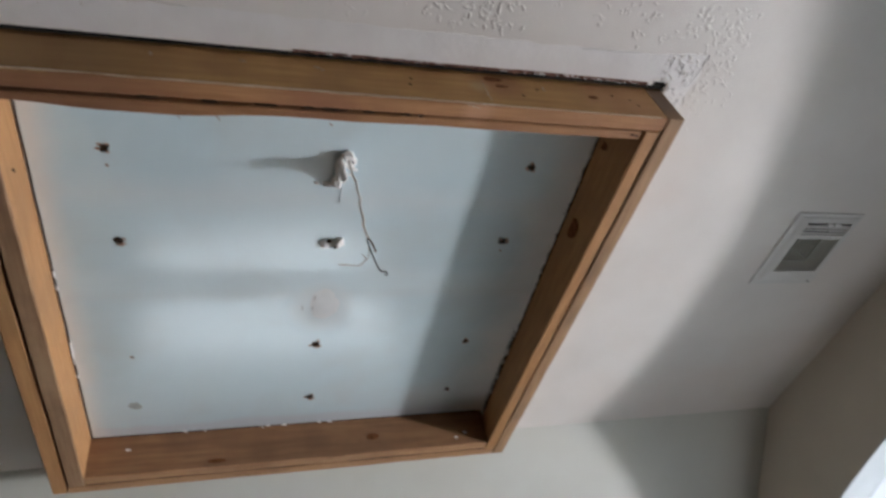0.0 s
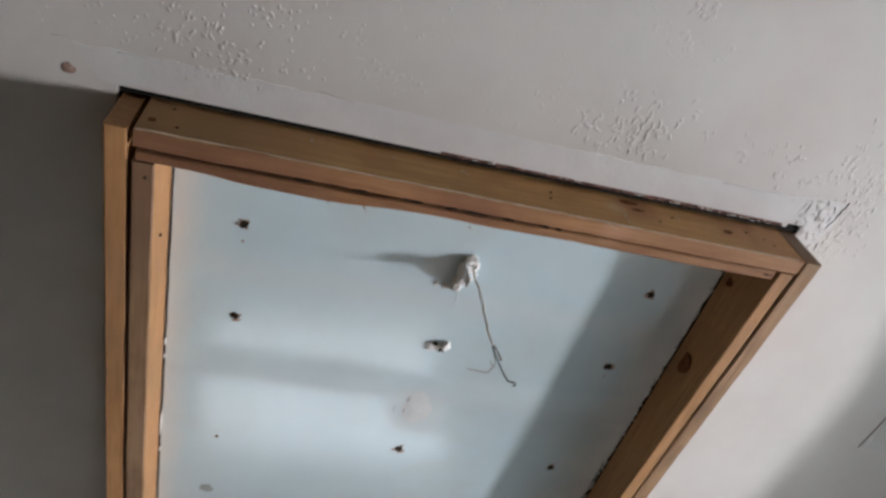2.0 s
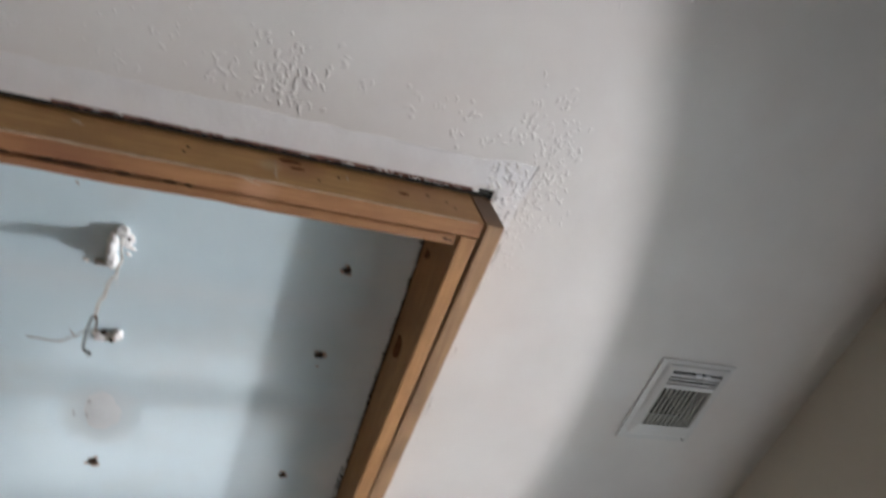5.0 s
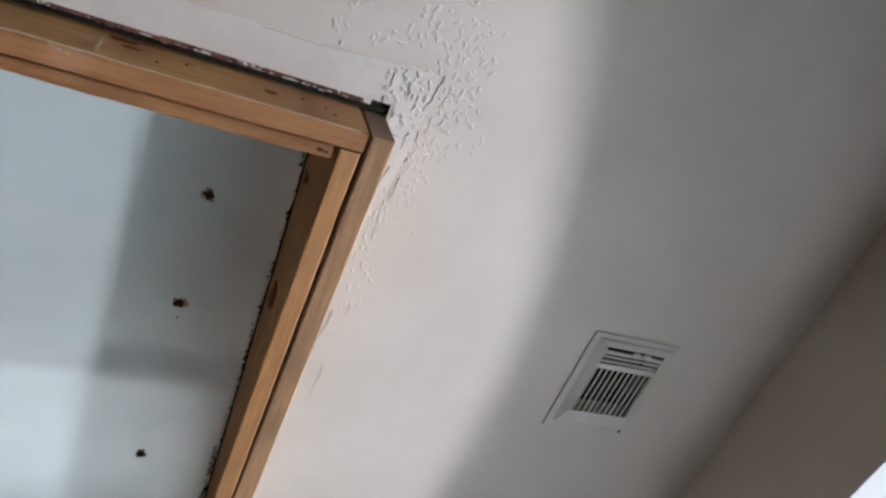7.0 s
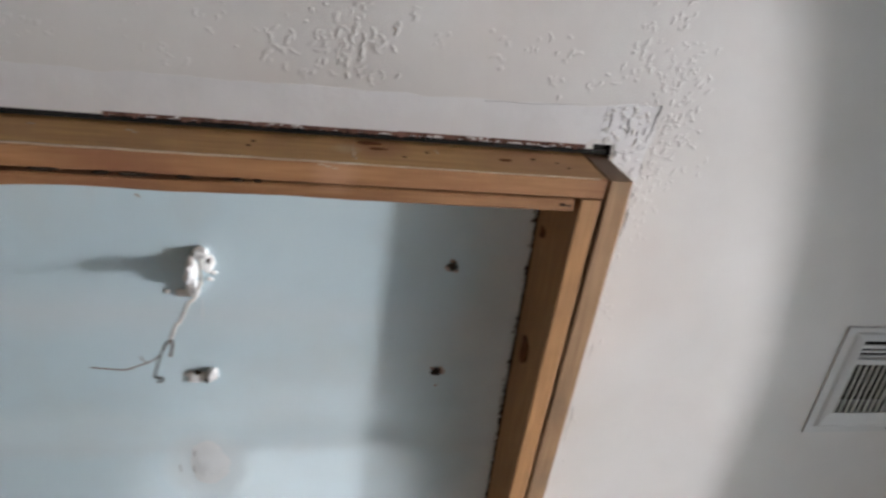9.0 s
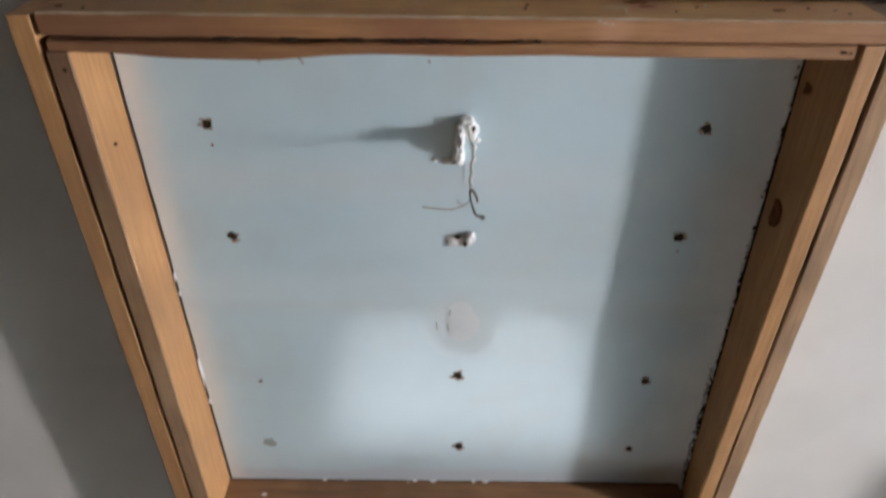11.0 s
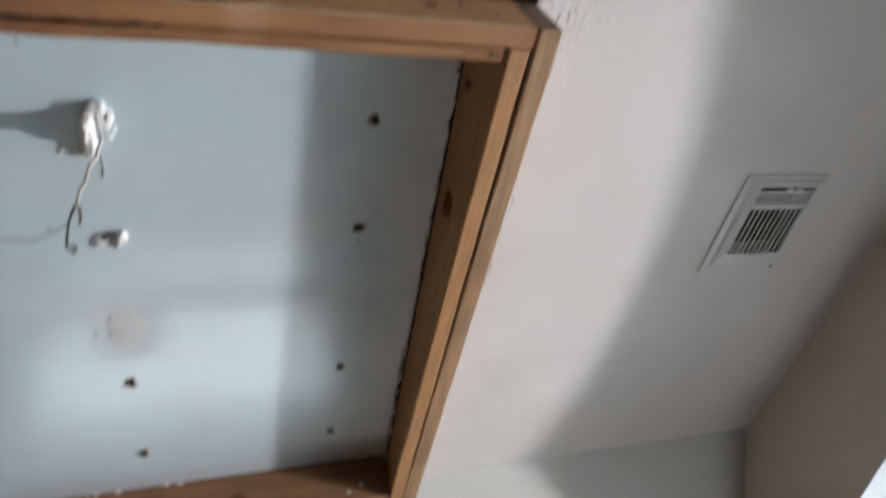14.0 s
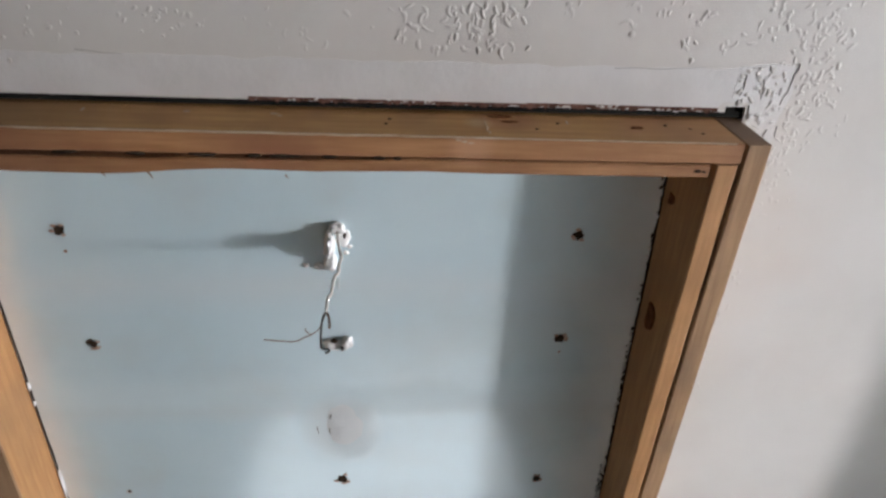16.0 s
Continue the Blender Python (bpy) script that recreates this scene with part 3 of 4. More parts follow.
for k in range(26):
    x = random.choice((random.uniform(0.35, 1.30), random.gauss(0.62, 0.06), random.gauss(0.80, 0.03), random.gauss(1.10, 0.02)))
    lump(bm, (x, 1.1305 + random.gauss(0, 0.0018), CEIL - random.uniform(0, 0.001)), (random.uniform(0.0015, 0.006), random.uniform(0.001, 0.0022), random.uniform(0.001, 0.0018)), k * 0.7, 0.7, 1)
for k in range(16):
    lump(bm, (1.335 + random.uniform(-0.012, 0.03), 1.10 + random.uniform(-0.035, 0.05), CEIL - 0.001), (random.uniform(0.003, 0.007), random.uniform(0.003, 0.007), 0.0013), 30 + k * 0.7, 0.5, 1)
for k in range(60):
    lump(bm, (1.316 + random.gauss(0, 0.0015), random.uniform(1.15, 2.2), CEIL - 0.0005), (0.002, random.uniform(0.002, 0.007), 0.002), 60 + k * 0.7, 0.5, 1)
crumbs = part("torn_edge", bm, PATCH_PAINT, ceiling, "crumbly torn drywall edge")
crumbs["kind"] = "stuff"
def torn_strip(x0, x1, y_back, reach, seed, thick=0.0006, step=0.0022):
    """Ragged paper left standing along a cut edge."""
    bm = bmesh.new()
    n = round((x1 - x0) / step)
    front = []
    for k in range(n + 1):
        x = x0 + (x1 - x0) * k / n
        rag = 0.5 + 0.9 * noise.noise((x * 40, seed, 0)) + 0.8 * noise.noise((x * 170, seed, 3))
        front.append((x, y_back + reach * max(0.05, rag)))
    top = [(x, y, CEIL - 0.0012 - 0.0012 * noise.noise((x * 90, seed, 7))) for x, y in front]
    rows = [[bm.verts.new((x, y_back - 0.002, CEIL - 0.0008)) for x, y in front], [bm.verts.new(p) for p in top],
            [bm.verts.new((x, y, z + thick)) for x, y, z in top]]
    for a, b in zip(rows, rows[1:]):
        for k in range(n):
            bm.faces.new((a[k], a[k + 1], b[k + 1], b[k]))
    return bm


for x0, x1, back, reach, seed in ((0.58, 0.98, 1.1325, 0.0065, 5.0), (0.98, 1.272, 1.1310, 0.0075, 9.0)):
    part("torn_paper", torn_strip(x0, x1, back, reach, seed), TORN_DARK, ceiling, "brown torn drywall paper along the gap")

# Near-black strips set just inside the gap and notch, as their shadow.
bm = boxed(0.064, 1.3155, 1.1360, 1.1447, CEIL + 0.0035, CEIL + 0.012)
box(bm, 1.2845, 1.3155, 1.1275, 1.1355, CEIL + 0.006, CEIL + 0.012)
part("gap_shadow", bm, DUCT, ceiling, "near-black strip for the shadow in the gap beside the boards")

# ---- the panel inside the box ----
panel = thing("drywall_panel", (0.70, 1.72, CEIL), "blue-white gloss drywall panel with old screw holes", "panel")
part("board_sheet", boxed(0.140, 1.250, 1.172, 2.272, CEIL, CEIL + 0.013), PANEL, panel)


def screw_hole(x, y, size, seed, paper):
    rnd = random.Random(seed)
    rim = []
    for k in range(11):
        a = 2 * math.pi * k / 11
        r = size * rnd.uniform(0.65, 1.25)
        rim.append((x + r * math.cos(a), y + r * math.sin(a), CEIL - 0.0004))
    bm = bmesh.new()
    prism(bm, rim, (0, 0, -0.0006))
    hole = part("screw_hole", bm, CRACK if paper else SCUFF, panel)
    if paper:
        bm = bmesh.new()
        for k in range(5):
            a = rnd.uniform(0, 6.28)
            lump(bm, (x + size * 1.05 * math.cos(a), y + size * 1.05 * math.sin(a), CEIL - 0.001), (size * 0.45, size * 0.3, 0.0016), seed + k, 0.6, 1)
        part("torn_paper", bm, TORN, hole)
    return hole


for i, (x, y, s, p) in enumerate(((0.276, 1.350, 0.0085, 1), (0.285, 1.569, 0.0085, 1), (0.285, 1.930, 0.0030, 1), (0.279, 2.122, 0.013, 0),
                                  (0.697, 1.907, 0.0105, 1), (0.704, 2.127, 0.0095, 1), (1.092, 1.349, 0.0085, 1), (1.090, 1.560, 0.0085, 1),
                                  (1.090, 1.917, 0.0075, 1), (1.089, 2.130, 0.0066, 1))):
    screw_hole(x, y, s * 1.15, i + 3, p)
for x, y, r in ((0.279, 1.388, 0.003), (1.092, 1.590, 0.0028)):
    bm = bmesh.new()
    lump(bm, (x, y, CEIL - 0.0006), (r, r, 0.001), x * 9, 0.4, 1)
    part("nick", bm, TORN, panel)

# Broken-out fixing between the middle holes, smear of compound, and the rough clod round the cable.
bm = bmesh.new()
lump(bm, (0.712, 1.566, CEIL - 0.004), (0.010, 0.014, 0.008), 2.2, 0.6)
lump(bm, (0.690, 1.572, CEIL - 0.002), (0.017, 0.012, 0.005), 5.1, 0.6)
fixing = part("broken_fixing", bm, PLASTER, panel, "crumbled plaster round an old fixing")
bm = bmesh.new()
lump(bm, (0.690, 1.561, CEIL - 0.005), (0.0065, 0.0045, 0.004), 3.3, 0.5)
part("dark_socket", bm, CRACK, fixing)
bm = bmesh.new()
lump(bm, (0.704, 1.575, CEIL - 0.007), (0.003, 0.007, 0.004), 6.3, 0.5)
part("dark_socket", bm, CRACK, fixing)

# Filler knifed over the old hole: a low mound with a sharper crest, feathered out to nothing.
bm = bmesh.new()
rings = []
for i in range(15):
    f = i / 14
    ring = []
    for k in range(48):
        a = 2 * math.pi * k / 48
        x, y = 0.706 + 0.052 * f * math.cos(a), 1.765 + 0.066 * f * math.sin(a)
        swell = (1 - f * f) ** 2 * (1 + 0.6 * noise.noise((x * 45, y * 45, 2.0)))
        crest = math.exp(-((x - 0.683 - 0.15 * (y - 1.75)) / 0.010) ** 2) if x < 0.683 + 0.15 * (y - 1.75) else math.exp(-((x - 0.683) / 0.035) ** 2)
        ring.append(bm.verts.new((x, y, CEIL + 0.0003 - 0.0021 * swell * (0.35 + 0.65 * crest))))
    rings.append(ring)
for a, b in zip(rings, rings[1:]):
    for k in range(48):
        bm.faces.new((a[k], a[(k + 1) % 48], b[(k + 1) % 48], b[k]))
bmesh.ops.remove_doubles(bm, verts=bm.verts, dist=1e-6)
part("compound_mound", bm, COMPOUND, panel, "pale mound of joint compound", True)
crack([(0.681, 1.735), (0.677, 1.765), (0.678, 1.790)], 0.0013, panel, CEIL - 0.0011)
crack([(0.654, 1.768), (0.653, 1.785)], 0.0013, panel, CEIL - 0.0005)

bm = bmesh.new()
lump(bm, (0.688, 1.366, CEIL - 0.012), (0.009, 0.026, 0.020), 1.4, 0.3, 3)
lump(bm, (0.688, 1.401, CEIL - 0.006), (0.011, 0.016, 0.010), 4.4, 0.4, 3)
lump(bm, (0.671, 1.412, CEIL - 0.001), (0.009, 0.007, 0.003), 14.4, 0.4, 3)
lump(bm, (0.689, 1.354, CEIL - 0.040), (0.005, 0.012, 0.022), 5.4, 0.6, 3)
lump(bm, (0.709, 1.358, CEIL - 0.001), (0.012, 0.016, 0.004), 7.4, 0.35, 3)
lump(bm, (0.700, 1.338, CEIL - 0.008), (0.012, 0.008, 0.014), 9.4, 0.6, 3)
for k, (dx, dy) in enumerate(((0.024, 0.014), (-0.046, 0.050), (0.018, 0.026))):
    lump(bm, (0.695 + dx, 1.360 + dy, CEIL - 0.001), (0.005, 0.004, 0.003), 20.0 + k, 0.6, 2)
clod = part("plaster_clod", bm, PLASTER, panel, "rough white clod of patching plaster", True)
bm = bmesh.new()
lump(bm, (0.712, 1.352, CEIL - 0.0040), (0.0025, 0.007, 0.003), 2.4, 0.4)
part("dark_socket", bm, CRACK, clod)
bm = bmesh.new()
tube(bm, [(0.700, 1.418, CEIL - 0.001), (0.701, 1.438, CEIL - 0.0012), (0.700, 1.458, CEIL - 0.001)], 0.0006, 5)
part("pencil_mark", bm, COMPOUND, panel)

def right_edge(y):
    """Where the panel meets the twisted board on its east side."""
    return 1.2175 + 0.0195 * (y - 1.2) / 1.04


# Torn white edges along the side boards.
random.seed(12)
bm = bmesh.new()
tube(bm, [(right_edge(y) + 0.0022 * noise.noise((y * 45, 7, 0)), y, CEIL - 0.0004) for y in (1.21 + 1.04 * k / 160 for k in range(161))], 0.0032, 5)
for k in range(80):
    y = random.uniform(1.22, 2.24)
    lump(bm, (right_edge(y) - 0.003 + random.gauss(0, 0.0020), y, CEIL - 0.001), (random.uniform(0.0012, 0.0030), random.uniform(0.0015, 0.006), 0.0018), k * 0.9, 0.7, 1)
edge = part("dark_gap_edge", bm, CRACK, panel, "dark gaps at the edge")
edge["kind"] = "stuff"
bm = bmesh.new()
for k in range(40):
    y = random.choice((random.uniform(1.85, 2.22), random.uniform(1.25, 2.22)))
    lump(bm, (right_edge(y) - 0.0055 + random.gauss(0, 0.0015), y, CEIL - 0.002), (0.0028, random.uniform(0.002, 0.006), 0.003), k * 0.9 + 50, 0.6, 1)
for k in range(7):
    lump(bm, (random.uniform(0.35, 0.8), 2.2495 + random.gauss(0, 0.001), CEIL - 0.001), (random.uniform(0.003, 0.012), 0.003, 0.003), k * 0.9 + 90, 0.5, 1)
for y, s in ((1.66, 0.010), (1.70, 0.006), (1.905, 0.042), (1.99, 0.008)):
    lump(bm, (0.1500 + 0.0250 * (y - 1.15) / 1.17, y, CEIL - 0.002), (0.0022, s, 0.003), y * 7, 0.35, 2)
edge = part("torn_edge", bm, PLASTER, panel, "torn white drywall paper edge")
bm = bmesh.new()
for k in range(110):
    y = random.uniform(1.88, 2.21)
    lump(bm, (right_edge(y) - random.uniform(0.0, 0.011), y, CEIL - 0.0006), (random.uniform(0.0015, 0.0035), random.uniform(0.002, 0.006), 0.0016), k * 1.1 + 150, 0.7, 1)
chewed = part("chewed_gypsum", bm, SCUFF, panel, "grey chewed gypsum along the board")
chewed["kind"] = "stuff"
bm = bmesh.new()
for k in range(46):
    y = random.uniform(1.88, 2.23)
    lump(bm, (right_edge(y) - random.uniform(0.0, 0.008), y, CEIL - 0.001), (random.uniform(0.0010, 0.0024), random.uniform(0.002, 0.005), 0.0018), k * 1.3 + 300, 0.7, 1)
pits = part("dark_pits", bm, CRACK, panel, "dark pits in the chewed edge")
pits["kind"] = "stuff"
edge["kind"] = "stuff"

# Dark beads laid along two panel edges, as the shadow in the gaps.
bm = bmesh.new()
tube(bm, [(0.1495 + 0.0250 * (y - 1.15) / 1.17 + 0.0012 * noise.noise((y * 14, 2, 0)), y, CEIL - 0.0005) for y in (1.20 + 1.05 * k / 70 for k in range(71))], 0.0020, 5)
part("gap_shadow", bm, CRACK, panel, "dark bead for the shadow in the gap beside the board")
bm = bmesh.new()
tube(bm, [(x, 2.2500 + 0.0008 * noise.noise((x * 14, 5, 0)), CEIL - 0.0004) for x in (0.17 + 1.04 * k / 60 for k in range(61))], 0.0016, 5)
part("gap_shadow", bm, CRACK, panel, "dark bead for the shadow in the gap beside the board")

# ---- the wooden box ----
frame_box = thing("light_box", (0.69, 1.74, BOARD_Z), "square box of doubled orange pine boards under the ceiling", "wooden frame")


def board(axis, a0, a1, c0, c1, z0, z1, mat, label="", seed=0.0, face=None, gap=None, chamfer=0.0022, wane=None, skew=0.0, lean0=0.0, lean1=0.0):
    """A sawn board along x or y, with eased, slightly wandering edges. wane(s): how far the inner lower edge bulges at s."""
    bm = bmesh.new()
    n = max(6, round((a1 - a0) / 0.012))
    k = chamfer
    rings = []
    for i in range(n + 1):
        s = a0 + (a1 - a0) * i / n
        w = 0.0011 * noise.noise((s * 11, seed, 0.3)) + 0.0006 * noise.noise((s * 37, seed, 2.3))
        v = 0.0013 * noise.noise((s * 7, seed, 4.3)) + 0.0006 * noise.noise((s * 33, seed, 6.3))
        extra = wane(s) if wane else 0.0
        lean = skew * (s - 1.15) / 1.17
        back = gap(s) if gap else 0.0
        tip = lean1(s) if callable(lean1) else lean1
        head = lean0(s) if callable(lean0) else lean0
        profile = [(c0 + k + back, z0 + v), (c1 - k + extra, z0 + v), (c1 + w + extra, z0 + k + v), (c1 + w + tip, z1 - k), (c1 - k + tip, z1), (c0 + k + head, z1), (c0 + w + head, z1 - k), (c0 + w + back, z0 + k + v)]
        rings.append([bm.verts.new((s, c, z) if axis == "x" else (c + lean, s, z)) for c, z in profile])
    for r, q in zip(rings, rings[1:]):
        for j in range(8):
            bm.faces.new((r[j], r[(j + 1) % 8], q[(j + 1) % 8], q[j]))
    bm.faces.new(rings[0][::-1])
    bm.faces.new(rings[-1])
    made = part("board", bm, mat, frame_box, label)
    if face:
        # One side of the board takes a tone of its own.
        made.data.materials.append(face[0])
        for f in made.data.polygons:
            side_on = f.normal[1 if axis == "x" else 0] * face[1]
            f.material_index = 1 if side_on > 0.8 else 0
    return made


TOP = 2.53
# Front in golden pine, lighter than the redder underside.
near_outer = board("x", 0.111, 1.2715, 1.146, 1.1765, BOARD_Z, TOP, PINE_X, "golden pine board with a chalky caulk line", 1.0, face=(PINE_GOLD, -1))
near_inner = board("x", 0.115, 1.230, 1.1790, 1.198, BOARD_Z + 0.001, TOP, PINE_X, "pine board with a wavy waney edge", 2.0, gap=lambda s: 0.0055 * min(1.0, max(0.0, (0.95 - s) / 0.5)) + 0.001 * noise.noise((s * 12, 4, 0)),
                   wane=lambda s: 0.010 * math.exp(-((s - 0.34) / 0.16) ** 2) + 0.003 * noise.noise((s * 8, 0, 0)))
right_outer = board("y", 1.148, 2.326, 1.2775, 1.312, BOARD_Z + 0.001, TOP, PINE_GREY, "brown weathered pine board", 3.0, skew=-0.024)
# Inner face in a browner pine, the shade on it put in the colour.
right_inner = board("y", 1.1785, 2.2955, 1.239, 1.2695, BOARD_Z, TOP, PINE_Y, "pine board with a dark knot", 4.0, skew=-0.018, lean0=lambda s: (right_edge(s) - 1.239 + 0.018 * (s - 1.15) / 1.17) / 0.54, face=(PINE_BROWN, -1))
left_outer = board("y", 1.150, 2.326, 0.069, 0.1020, BOARD_Z + 0.002, TOP, PINE_Y, "", 5.0, skew=0.020)
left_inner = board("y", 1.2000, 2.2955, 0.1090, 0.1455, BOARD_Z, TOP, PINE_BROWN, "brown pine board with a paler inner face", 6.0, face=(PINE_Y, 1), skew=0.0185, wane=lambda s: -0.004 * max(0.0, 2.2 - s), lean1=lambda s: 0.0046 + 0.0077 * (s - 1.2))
far_inner = board("x", 0.166, 1.224, 2.264, 2.2945, BOARD_Z + 0.002, TOP, PINE_PALE, "pine board with a darker inner face", 7.0, face=(PINE_DARK, -1), lean0=-0.024)
far_outer = board("x", 0.125, 1.250, 2.3008, 2.327, BOARD_Z + 0.001, TOP, PINE_PALE, "", 8.0, gap=lambda s: 0.0012 * noise.noise((s * 14, 6, 0)))


# Near-black insert that stands for the shade between the far boards.
part("gap_shadow", boxed(0.170, 1.222, 2.2952, 2.3003, BOARD_Z + 0.0045, BOARD_Z + 0.010), DUCT, frame_box, "near-black insert for the shadow between the doubled boards")


def knot(parent, place, axis, a, b, mat=KNOT):
    """A flat knot, let into the face of a board that looks along the axis."""
    bm = bmesh.new()
    rim = []
    for k in range(18):
        t = 2 * math.pi * k / 18
        d = 1 + 0.18 * noise.noise((math.cos(t) * 1.5, math.sin(t) * 1.5, place[0] * 9))
        u, v = a * math.cos(t) * d, b * math.sin(t) * d
        rim.append(Vector(place) + (Vector((u, 0, v)) if axis == "y" else Vector((0, u, v)) if axis == "x" else Vector((u, v, 0))))
    push = {"y": (0, 0.003, 0), "x": (0.005, 0, 0), "z": (0, 0, 0.0012)}[axis]
    prism(bm, rim, push)
    return part("knot", bm, mat, parent)


def right_face(y, z):
    foot = 1.239 - 0.018 * (y - 1.15) / 1.17
    return foot + (right_edge(y) - foot) / 0.54 * (z - BOARD_Z) / (TOP - BOARD_Z)


Y = 1.1452
knot(near_outer, (0.938, Y, 2.424), "y", 0.019, 0.007)
knot(near_outer, (0.950, Y, 2.402), "y", 0.013, 0.004)
knot(near_outer, (1.134, Y, 2.390), "y", 0.010, 0.005)
knot(near_outer, (0.128, Y, 2.372), "y", 0.006, 0.006)
for x, z in ((0.780, 2.402), (0.775, 2.382), (1.225, 2.372), (1.213, 2.390), (1.180, 2.402), (0.985, 2.375), (0.150, 2.420), (0.165, 2.362), (1.02, 2.40)):
    knot(near_outer, (x, Y, z), "y", 0.0026, 0.0026, CRACK)
knot(right_inner, (right_face(1.485, 2.403) - 0.0012, 1.485, 2.403), "x", 0.026, 0.019)
knot(right_inner, (right_face(1.27, 2.42) - 0.0012, 1.27, 2.42), "x", 0.010, 0.014)
knot(far_inner, (0.887, 2.2565, 2.385), "y", 0.018, 0.009)
knot(far_inner, (0.470, 2.2605, 2.353), "y", 0.022, 0.006)
knot(near_inner, (1.213, 1.1880, BOARD_Z + 0.0002), "z", 0.005, 0.0022, CRACK)
knot(near_inner, (1.2225, 1.1890, BOARD_Z + 0.0002), "z", 0.0028, 0.0016, CRACK)
knot(left_inner, (0.130, 1.225, BOARD_Z - 0.0010), "z", 0.003, 0.003, CRACK)
knot(left_inner, (0.1460, 1.36, 2.38), "x", 0.003, 0.003, CRACK)
for x, z in ((0.258, 2.402), (1.13, 2.362), (1.16, 2.375)):
    knot(far_inner, (x, 2.2635 - 0.123 * (z - BOARD_Z), z), "y", 0.006, 0.003, PLASTER)
for x, z, w, h in ((0.363, 2.410, 0.002, 0.006), (0.62, 2.412, 0.006, 0.002), (0.628, 2.404, 0.004, 0.0015), (0.50, 2.412, 0.005, 0.0025), (1.035, 2.405, 0.0012, 0.008)):
    knot(near_outer, (x, Y, z), "y", w, h, CAULK)

bm = bmesh.new()
line = []
for k in range(90):
    x = 0.112 + 0.82 * k / 89
    line.append((x, 1.1462 + 0.0006 * noise.noise((x * 30, 0, 0)), BOARD_Z + 0.0025 + 0.0016 * noise.noise((x * 16, 3, 0))))
tube(bm, line, 0.0018, 6)
part("caulk_line", bm, CAULK, near_outer, "chalky line of old caulk")
bm = bmesh.new()
line = [(0.93 + 0.33 * k / 29, 1.1462, BOARD_Z + 0.0018 + 0.001 * noise.noise((k * 0.4, 3, 0))) for k in range(30)]
tube(bm, line, 0.0011, 6)
part("caulk_line", bm, CAULK, near_outer, "chalky line of old caulk")

bm = bmesh.new()
tube(bm, [(0.915 + 0.004 * noise.noise((k * 0.4, 1, 0)), 1.1460, 2.352 + 0.066 * k / 16) for k in range(17)], 0.0015, 5, 0.5)
part("caulk_line", bm, CAULK, near_outer, "upright scrape of old caulk")
bm = bmesh.new()
for k, x in enumerate((0.872, 0.880, 0.889)):
    lump(bm, (x, 1.1490 + 0.002 * k, BOARD_Z - 0.0003), (0.0045, 0.0016, 0.0010), k * 2.1, 0.5, 1)
part("splintered_arris", bm, CAULK, near_outer, "pale splintered edge")
for x, long in ((0.535, 0.018), (0.60, 0.010), (0.64, 0.022), (0.70, 0.012), (0.765, 0.009), (0.79, 0.006), (0.36, 0.016), (0.45, 0.014)):
    bm = bmesh.new()
    lump(bm, (x, 1.1775, BOARD_Z + 0.0004), (long, 0.0026, 0.0016), x * 31, 0.5, 2)
    part("dark_gouge", bm, CRACK, near_inner, "dark gouge at the gap between the doubled boards")

random.seed(21)
for x in (0.40, 0.46, 0.64):
    bm = bmesh.new()
    top = (x, 1.2035 + 0.004 * random.random(), BOARD_Z + 0.003)
    tube(bm, [top, (x + random.uniform(0.003, 0.008), top[1] + random.uniform(0.004, 0.009), BOARD_Z - random.uniform(-0.002, 0.003))], 0.0014, 4, 0.3)
    part("splinter", bm, PINE_DARK, near_inner)

# ---- the cable left hanging from the panel ----
cable = thing("electrical_cable", (0.702, 1.338, CEIL - 0.02), "stripped grey-white electrical cable hanging from the plaster clod", "cable")
bm = bmesh.new()
tube(bm, curved([(0.700, 1.338, 2.434), (0.705, 1.352, 2.398), (0.710, 1.354, 2.372), (0.708, 1.352, 2.345), (0.709, 1.349, 2.320), (0.704, 1.344, 2.296), (0.703, 1.340, 2.250), (0.700, 1.337, 2.235), (0.701, 1.331, 2.192)]), 0.0024, 8)
part("sheath", bm, SHEATH, cable, "grey-white plastic sheath", True)
bm = bmesh.new()
tube(bm, curved([(0.702, 1.331, 2.196), (0.698, 1.328, 2.182), (0.699, 1.321, 2.140), (0.702, 1.315, 2.106), (0.705, 1.313, 2.098), (0.711, 1.312, 2.096), (0.712, 1.311, 2.090), (0.708, 1.311, 2.088)]), 0.0013, 6)
part("black_wire", bm, BLACK_WIRE, cable, "black insulated wire with a hooked end", True)
bm = bmesh.new()
tube(bm, curved([(0.702, 1.331, 2.194), (0.705, 1.331, 2.184), (0.707, 1.329, 2.168), (0.7075, 1.328, 2.158)]), 0.0016, 6)
part("wire_stub", bm, COPPER, cable, "short brown cut-off wire", True)
bm = bmesh.new()
tube(bm, curved([(0.700, 1.331, 2.190), (0.696, 1.326, 2.155), (0.688, 1.319, 2.132), (0.681, 1.318, 2.126), (0.677, 1.314, 2.116), (0.670, 1.312, 2.110), (0.652, 1.309, 2.108), (0.638, 1.306, 2.106)]), 0.0007, 6)
tube(bm, [(0.688, 1.319, 2.132), (0.682, 1.315, 2.134), (0.681, 1.314, 2.138)], 0.0006, 5)
part("ground_wire", bm, COPPER, cable, "thin bare copper wire", True)

# ---- the ceiling register ----
VX0, VX1, VY0, VY1 = 1.882, 2.100, 1.450, 1.710
vent = thing("ceiling_vent", ((VX0 + VX1) / 2, (VY0 + VY1) / 2, CEIL), "white enamelled steel air register screwed to the ceiling", "vent")
IX0, IX1, IY0, IY1 = 1.922, 2.070, 1.476, 1.652
bm = bmesh.new()
